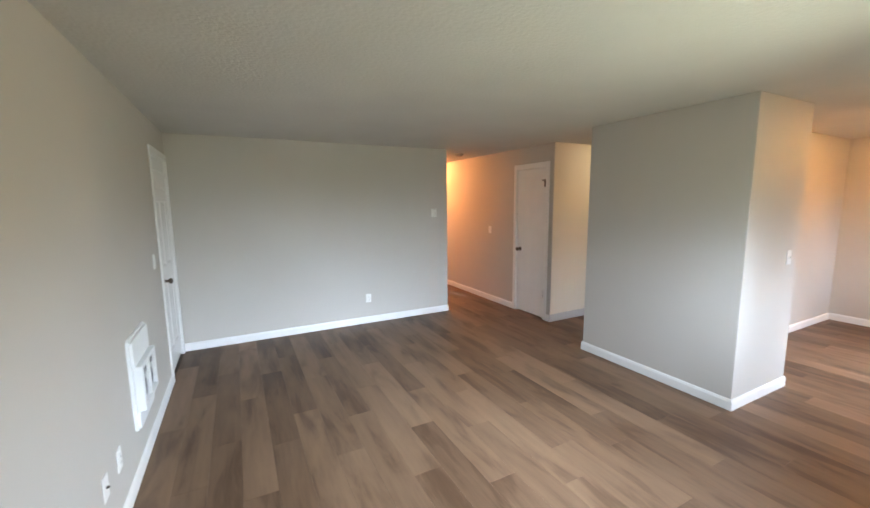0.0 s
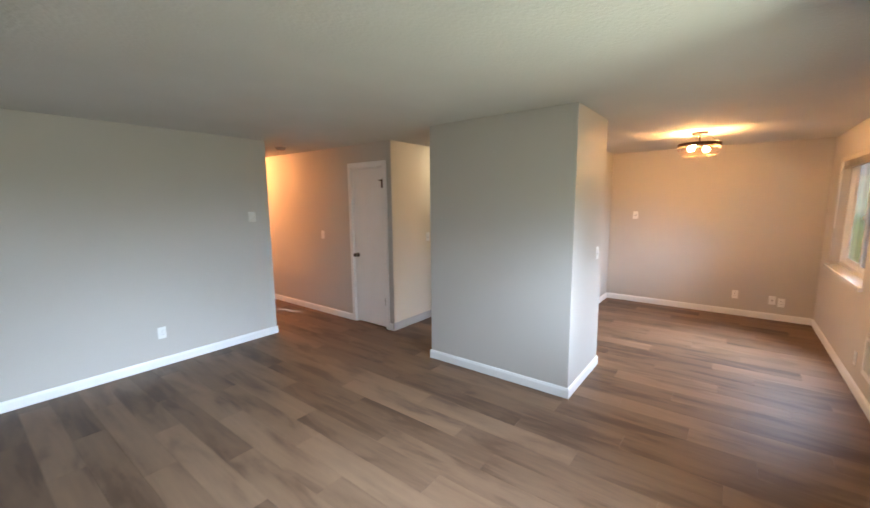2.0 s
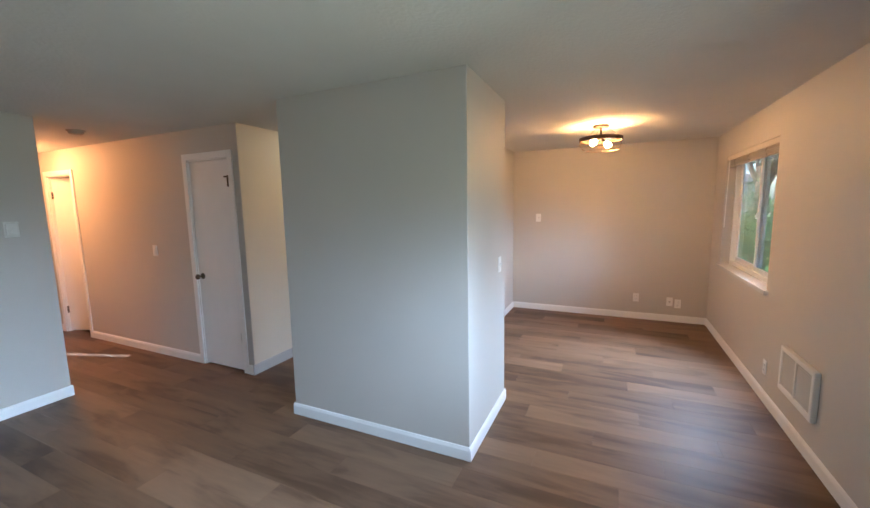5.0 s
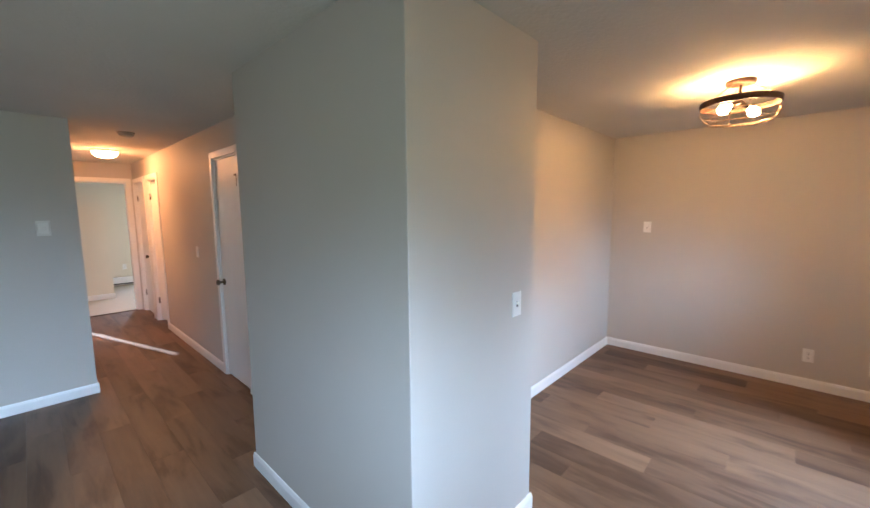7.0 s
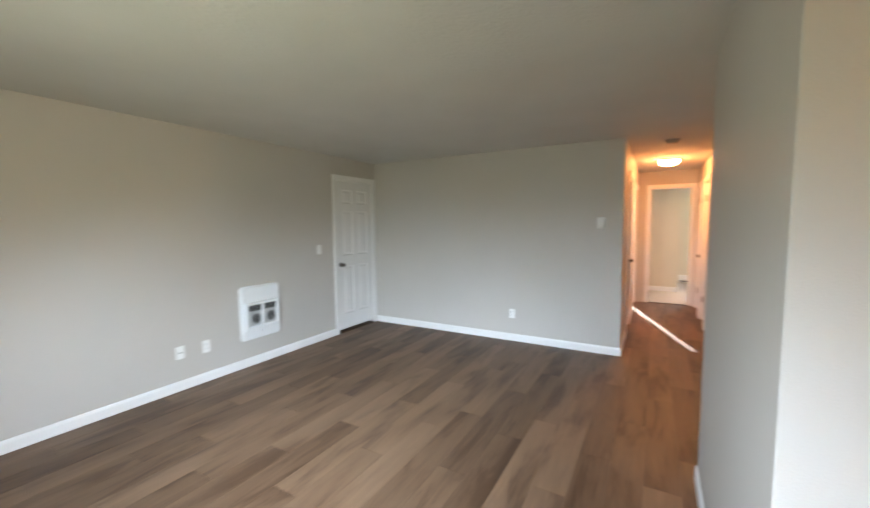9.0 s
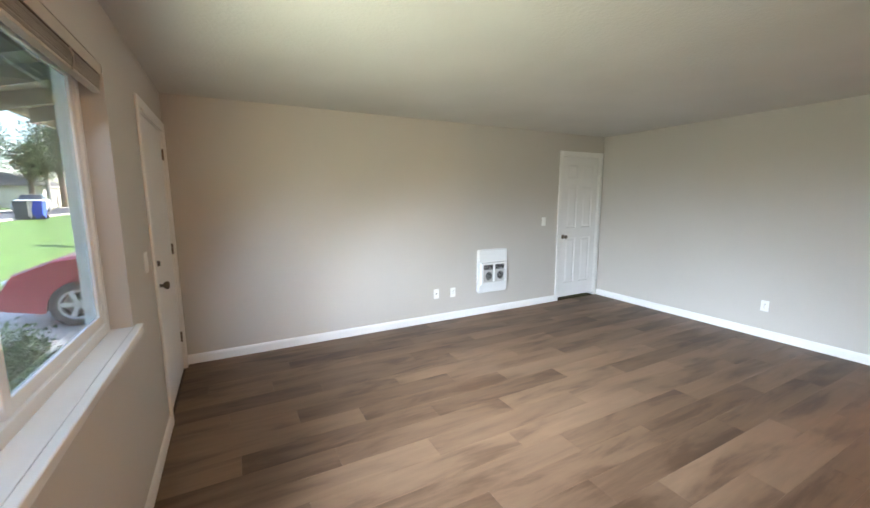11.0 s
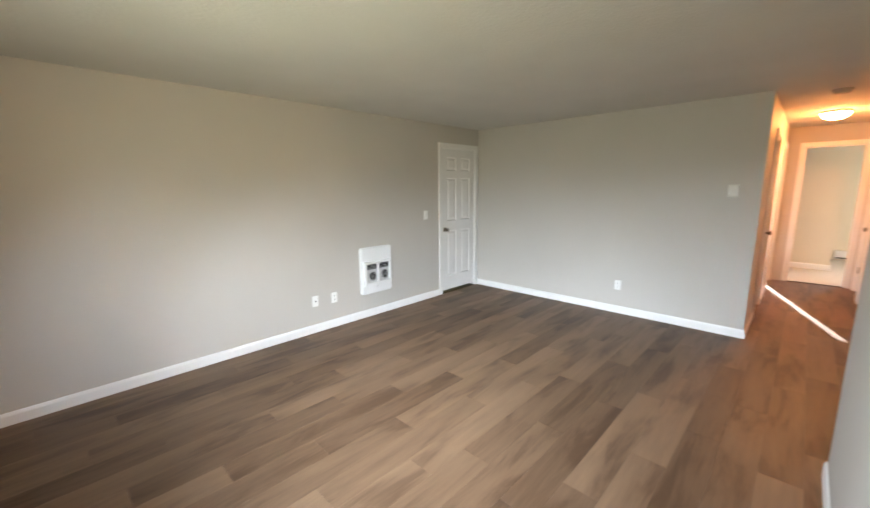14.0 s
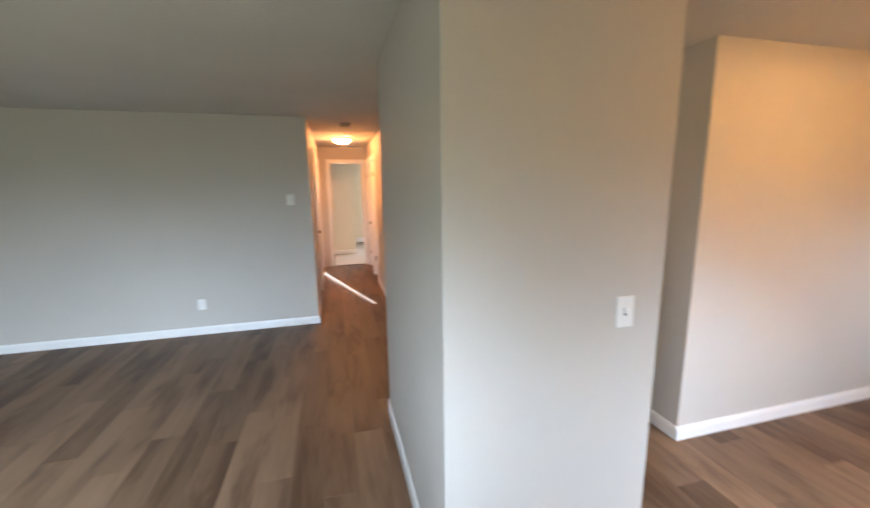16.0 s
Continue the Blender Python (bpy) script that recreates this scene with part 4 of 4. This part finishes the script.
def tree(x, y, h, spread, seed, n, label, leaf=0.22, bare=False):
    rnd = random.Random(seed)
    z = ground_z(y)
    d = thing("tree", pose(x, y, z), label, "tree", "street trees")
    bm = bmesh.new()
    top = Vector((rnd.uniform(-0.3, 0.3), rnd.uniform(-0.3, 0.3), h * 0.5))
    cyl(bm, (0, 0, -0.2), top * 0.5, 0.035 * h, 0.028 * h, 10)
    cyl(bm, top * 0.5, top, 0.028 * h, 0.018 * h, 10)
    tips = []
    for k in range(16):
        a = rnd.uniform(0, 6.28)
        b = top * rnd.uniform(0.55, 1.0)
        e = Vector((math.cos(a) * spread * rnd.uniform(0.4, 0.95), math.sin(a) * spread * rnd.uniform(0.4, 0.95), h * rnd.uniform(0.5, 0.98)))
        mid = (b + e) / 2 + Vector((0, 0, 0.06 * h))
        cyl(bm, b, mid, 0.011 * h, 0.007 * h, 7)
        cyl(bm, mid, e, 0.007 * h, 0.002 * h, 6)
        tips += [e, mid]
        for q in range(3):
            e2 = mid + Vector((rnd.gauss(0, 0.3), rnd.gauss(0, 0.3), rnd.uniform(0.1, 0.6))) * spread * 0.5
            cyl(bm, mid, e2, 0.004 * h, 0.0015 * h, 5)
            tips.append(e2)
    part("trunk", bm, M_BARK, d)
    if not bare:
        pts = []
        for k in range(n):
            c = rnd.choice(tips)
            pts.append(c + Vector((rnd.gauss(0, 0.16 * spread), rnd.gauss(0, 0.16 * spread), rnd.gauss(0, 0.09 * h))))
        ob = new("crown", cloud_mesh("crown", *leaf_cloud(pts, leaf, rnd, 1.6), M_TREELEAF))
        ob.parent = d
    return d


tree(-33, -27, 9.0, 3.6, 21, 15000, "dark green street tree across the road", 0.26)
tree(-50, -12.5, 11.0, 4.5, 22, 16000, "broad green tree beyond the street", 0.32)
tree(-62, -8.0, 12.0, 5.0, 23, 14000, "tall green tree beyond the street", 0.34)
tree(-68, -30.0, 12.0, 5.0, 24, 11000, "tall green tree behind the far houses", 0.38)
tree(-44, -34.0, 13.0, 4.0, 25, 11000, "tall green tree behind the far houses", 0.34)
tree(-62, -21.2, 9.5, 2.8, 31, 7000, "rounded green tree at the far end of the street", 0.30)
tree(-73, -21.4, 12.5, 3.6, 32, 9000, "tall green tree at the far end of the street", 0.36)
tree(-89, -22.0, 13.5, 4.6, 33, 9000, "tall green tree at the far end of the street", 0.42)
tree(17, -3.4, 7.5, 2.8, 26, 1600, "sparse young tree on the side lawn", 0.2)
tree(23, -6.6, 9.0, 3.4, 27, 9000, "leafy green tree on the side lawn", 0.22)
tree(34, -9.0, 11.0, 4.5, 28, 9000, "broad green tree farther along the lawn", 0.3)
tree(30, -22.0, 11.0, 4.5, 29, 3500, "broad green tree across the road", 0.6)


# ---- cars ----
def car(m, paint, label):
    """Local x is the car's length, nose at +x; z = 0 on the ground."""
    d = thing("car", m, label, "car")
    bm = bmesh.new()
    side = [(-2.15, 0.42), (-2.2, 0.62), (-2.14, 1.02), (-1.9, 1.14), (-1.2, 1.17), (0.75, 1.12), (1.55, 1.0), (2.0, 0.82), (2.15, 0.58), (2.12, 0.32), (1.75, 0.24)]
    arch = []
    for cx in (1.32, -1.32):
        for k in range(9):
            a = math.pi * k / 8
            arch.append((cx + 0.375 * math.cos(a), 0.24 + 0.45 * math.sin(a)))
    poly = side + arch + [(-1.75, 0.24)]
    left = []
    for yy, shrink in ((-0.88, 0.96), (-0.80, 1.0), (0.80, 1.0), (0.88, 0.96)):
        left.append([bm.verts.new((px * (0.985 if shrink < 1 else 1), yy, 0.30 + (pz - 0.30) * (shrink if pz > 0.5 else 1))) for px, pz in poly])
    n = len(poly)
    for a, b in zip(left, left[1:]):
        for k in range(n):
            bm.faces.new([a[k], a[(k + 1) % n], b[(k + 1) % n], b[k]])
    bm.faces.new(left[0])
    bm.faces.new(left[-1][::-1])
    body = part("body", bm, paint, d)
    bm = bmesh.new()
    cab = []
    for yy, top in ((-0.80, 0), (-0.60, 1), (0.60, 1), (0.80, 0)):
        cab.append([bm.verts.new((px, yy, pz)) for px, pz in ([(-1.72, 1.10), (-0.3, 1.11), (0.55, 1.10)] if not top else [(-1.15, 1.52), (-0.45, 1.57), (-0.1, 1.53)])])
    for a, b in zip(cab, cab[1:]):
        for k in range(2):
            bm.faces.new([a[k], a[k + 1], b[k + 1], b[k]])
    bm.faces.new([cab[0][0], cab[1][0], cab[2][0], cab[3][0]])
    bm.faces.new([cab[0][2], cab[1][2], cab[2][2], cab[3][2]])
    part("windows", bm, M_CARGLASS, d, "dark car glass")
    part("roof_panel", box(-1.12, -0.59, 1.54, -0.12, 0.59, 1.575, 0.015), paint, d)
    part("rear_bumper", box(-2.24, -0.78, 0.36, -2.12, 0.78, 0.60, 0.04, 3), paint, d)
    part("front_bumper", box(2.08, -0.78, 0.30, 2.20, 0.78, 0.52, 0.04, 3), paint, d)
    for s in (-1, 1):
        part("tail_light", box(-2.22, s * 0.70 - 0.14, 0.80, -2.06, s * 0.70 + 0.14, 0.98, 0.02), M_LAMPRED, d)
        part("headlight", box(1.95, s * 0.62 - 0.15, 0.60, 2.13, s * 0.62 + 0.15, 0.74, 0.03), M_ALLOY, d)
        for cx in (1.32, -1.32):
            w = part("wheel", lathe([(0.205, -0.10), (0.28, -0.108), (0.322, -0.08), (0.33, 0.0), (0.322, 0.08), (0.28, 0.108), (0.205, 0.10), (0.205, -0.10)], 32), M_TYRE, d, "", True)
            w.matrix_local = pose(cx, s * 0.79, 0.33, 90 if s < 0 else -90, 0, 0)
            bm = bmesh.new()
            for k in range(5):
                a = 2 * math.pi * k / 5
                ca, sa = math.cos(a), math.sin(a)
                q = [Vector((0.03 * ca - t * 0.045 * sa, 0.03 * sa + t * 0.045 * ca, 0.085)) for t in (-0.6, 0.6)] + [Vector((0.200 * ca - t * 0.030 * sa, 0.200 * sa + t * 0.030 * ca, 0.080)) for t in (1, -1)]
                lowq = [v - Vector((0, 0, 0.03)) for v in q]
                a1, b1 = [bm.verts.new(v) for v in q], [bm.verts.new(v) for v in lowq]
                bm.faces.new(a1)
                bm.faces.new(b1[::-1])
                for j in range(4):
                    bm.faces.new([a1[j], a1[(j + 1) % 4], b1[(j + 1) % 4], b1[j]])
            ring = lathe([(0.184, 0.06), (0.194, 0.104), (0.214, 0.109), (0.214, 0.05), (0.184, 0.05), (0.184, 0.06)], 32)
            rim = part("rim", ring, M_ALLOY, w, "five-spoke alloy rim")
            bm2 = lathe([(0, 0.05), (0.05, 0.05), (0.05, 0.092), (0, 0.096)], 16)
            part("hub", bm2, M_ALLOY, w)
            part("spokes", bm, M_ALLOY, w)
            part("brake_disc", lathe([(0, 0.0), (0.16, 0.0), (0.16, 0.02), (0, 0.02)], 24), M_DARK, w)
    return d


car(pose(-4.62, -0.66, G + 0.02, 0, 0, -90), M_RED, "dark red parked car on the driveway")
car(pose(-43, -15.2, RZ + 0.012, 0, 0, 8), M_WHITECAR, "white car parked along the far street")
car(pose(-51, -12.2, RZ + 0.012, 0, 0, 182), M_WHITECAR, "white car parked on the street")
car(pose(-34, -18.0, RZ + 0.012, 0, 0, 2), M_WHITECAR, "pale car parked by the far kerb")
car(pose(25, -17.6, RZ + 0.012, 0, 0, 182), M_WHITECAR, "white car parked by the far kerb")

# wheelie bins at the kerb
def wheelie_bin(x, y, turn, plastic, label):
    d = thing("wheelie_bin", pose(x, y, ground_z(y), 0, 0, turn), label, "bin", "bins at the kerb")
    bm = bmesh.new()
    r = bmesh.ops.create_cube(bm, size=1.0)
    for v in r["verts"]:
        k = 0.82 if v.co.z < 0 else 1.0
        v.co = Vector((v.co.x * 0.72 * k, v.co.y * 0.62 * k, 0.52 + v.co.z * 0.96))
    bmesh.ops.bevel(bm, geom=list(bm.edges), offset=0.03, segments=2, affect="EDGES")
    part("body", bm, plastic, d)
    part("lid", box(-0.39, -0.34, 1.0, 0.39, 0.34, 1.07, 0.025, 3), plastic, d)
    for s in (-1, 1):
        w = part("wheel", lathe([(0, -0.03), (0.12, -0.03), (0.12, 0.03), (0, 0.03)], 16), M_TYRE, d)
        w.matrix_local = pose(s * 0.30, 0.26, 0.12, 0, 90, 0)


wheelie_bin(-27.6, -9.9, 0, M_BLUE, "blue plastic wheelie bin at the kerb")
wheelie_bin(-26.4, -10.15, 0, M_DARKBIN, "dark grey plastic wheelie bin at the kerb")

d = thing("utility_box", pose(-15.8, -4.8, ground_z(-4.8)), "pale green utility box on the lawn", "utility box")
part("cabinet", box(-0.25, -0.24, 0.08, 0.25, 0.24, 0.95, 0.03), M_BOXGREY, d)
part("plinth", box(-0.32, -0.31, -0.1, 0.32, 0.31, 0.08, 0.01), M_CONCRETE, d)
part("door_panel", box(0.251, -0.19, 0.16, 0.262, 0.19, 0.86, 0.004), M_BOXGREY, d)

d = thing("mailbox", pose(-30.5, -19.6, RZ), "dark mailbox on a post across the street", "mailbox")
bm = bmesh.new()
cyl(bm, (0, 0, -0.1), (0, 0, 1.05), 0.05)
part("post", bm, M_BARK, d)
part("box", box(-0.28, -0.12, 1.05, 0.28, 0.12, 1.32, 0.05, 3), M_DARK, d)

d = thing("utility_pole", pose(-64.0, -20.3, RZ), "tall pale grey utility pole beyond the street", "utility pole")
bm = bmesh.new()
cyl(bm, (0, 0, -0.3), (0, 0, 11.5), 0.26, 0.18, 12)
part("pole", bm, M_CONCRETE, d)
part("crossarm", box(-0.06, -1.2, 10.6, 0.06, 1.2, 10.72, 0.01), M_BARK, d)


# ---- far houses ----
def house(x, y, turn, w, dp, h, walls, roofing, label, seed):
    rnd = random.Random(seed)
    d = thing("house", pose(x, y, RZ, 0, 0, turn), label, "house", "houses across the street")
    part("walls", box(-w / 2, -dp / 2, -0.5, w / 2, dp / 2, h), walls, d)
    bm = bmesh.new()
    o = 0.6
    pts = [(-w / 2 - o, -dp / 2 - o, h), (w / 2 + o, -dp / 2 - o, h), (w / 2 + o, dp / 2 + o, h), (-w / 2 - o, dp / 2 + o, h), (-w / 2 + dp * 0.3, 0, h + dp * 0.22), (w / 2 - dp * 0.3, 0, h + dp * 0.22)]
    vs = [bm.verts.new(p) for p in pts]
    for f in ((0, 1, 5, 4), (1, 2, 5), (2, 3, 4, 5), (3, 0, 4), (0, 3, 2, 1)):
        bm.faces.new([vs[k] for k in f])
    part("roof", bm, roofing, d)
    part("fascia", box(-w / 2 - o, dp / 2 + o - 0.02, h - 0.2, w / 2 + o, dp / 2 + o + 0.03, h + 0.02), M_TRIM, d)
    for u in (-0.36, -0.12, 0.3):
        win = part("window", box(u * w - 0.9, dp / 2 + 0.005, 0.95, u * w + 0.9, dp / 2 + 0.06, 2.2, 0.01), M_TRIM, d, "white framed window")
        part("pane", box(u * w - 0.8, dp / 2 + 0.061, 1.05, u * w - 0.03, dp / 2 + 0.07, 2.1), M_CARGLASS, win)
        part("pane", box(u * w + 0.03, dp / 2 + 0.061, 1.05, u * w + 0.8, dp / 2 + 0.07, 2.1), M_CARGLASS, win)
    part("door", box(0.08 * w - 0.5, dp / 2 + 0.005, 0.05, 0.08 * w + 0.5, dp / 2 + 0.05, 2.15, 0.01), M_BRONZE, d)
    return d


house(-58, -31, 6, 15, 9, 3.0, M_WHITEWALL, M_TERRA, "white stucco house with a terracotta roof", 1)
house(-78, -28, 4, 15, 9, 3.0, M_SIDING, M_SHINGLE, "beige house with a grey roof", 2)
house(-38, -31, 2, 14, 9, 2.9, M_SIDING, M_SHINGLE, "beige house with a grey roof", 3)
house(-92, -5, 80, 16, 10, 3.2, M_SIDING, M_SHINGLE, "beige house at the bend of the street", 4)
house(26, -32, -2, 15, 9, 3.0, M_WHITEWALL, M_SHINGLE, "white house across the street", 5)
house(52, -4, -82, 15, 10, 3.0, M_SIDING, M_SHINGLE, "beige neighbouring house beyond the lawn", 6)
house(46, -31, 0, 15, 9, 3.0, M_SIDING, M_TERRA, "beige house with a terracotta roof", 7)

# ---- floor planks, laid along y ----
PW, PL, GAP = 0.181, 1.22, 0.0004
plank_meshes = {}


def plank_mesh(w, l):
    key = (round(w, 4), round(l, 4))
    if key not in plank_meshes:
        bm = bmesh.new()
        c = 0.0007
        hx, hy = w / 2 - GAP / 2, l / 2 - GAP / 2
        top = [bm.verts.new((sx * (hx - c), sy * (hy - c), 0)) for sx, sy in ((-1, -1), (1, -1), (1, 1), (-1, 1))]
        mid = [bm.verts.new((sx * hx, sy * hy, -c)) for sx, sy in ((-1, -1), (1, -1), (1, 1), (-1, 1))]
        low = [bm.verts.new((sx * hx, sy * hy, -0.006)) for sx, sy in ((-1, -1), (1, -1), (1, 1), (-1, 1))]
        bm.faces.new(top)
        for a, b in ((top, mid), (mid, low)):
            for k in range(4):
                bm.faces.new([a[k], b[k], b[(k + 1) % 4], a[(k + 1) % 4]])
        plank_meshes[key] = mesh_of("plank", bm, M_PLANK)
    return plank_meshes[key]


rnd = random.Random(11)
x = XW
col = 0
while x < XE - 0.005:
    x1 = min(x + PW, XE)
    xc = (x + x1) / 2
    y1 = YN if xc < XNE else (YEND + 0.03 if xc < XH else YC)
    y = YS - (0.0, 0.74, 0.31, 0.98, 0.52, 0.17, 0.86, 0.41)[col % 8] - rnd.uniform(0, 0.1)
    while y < y1 - 0.01:
        a, b = max(y, YS), min(y + PL, y1)
        if b - a > 0.02:
            ob = new("plank", plank_mesh(x1 - x, b - a))
            ob.parent = floor
            ob.location = (xc, (a + b) / 2, 0.0)
        y += PL
    x = x1
    col += 1
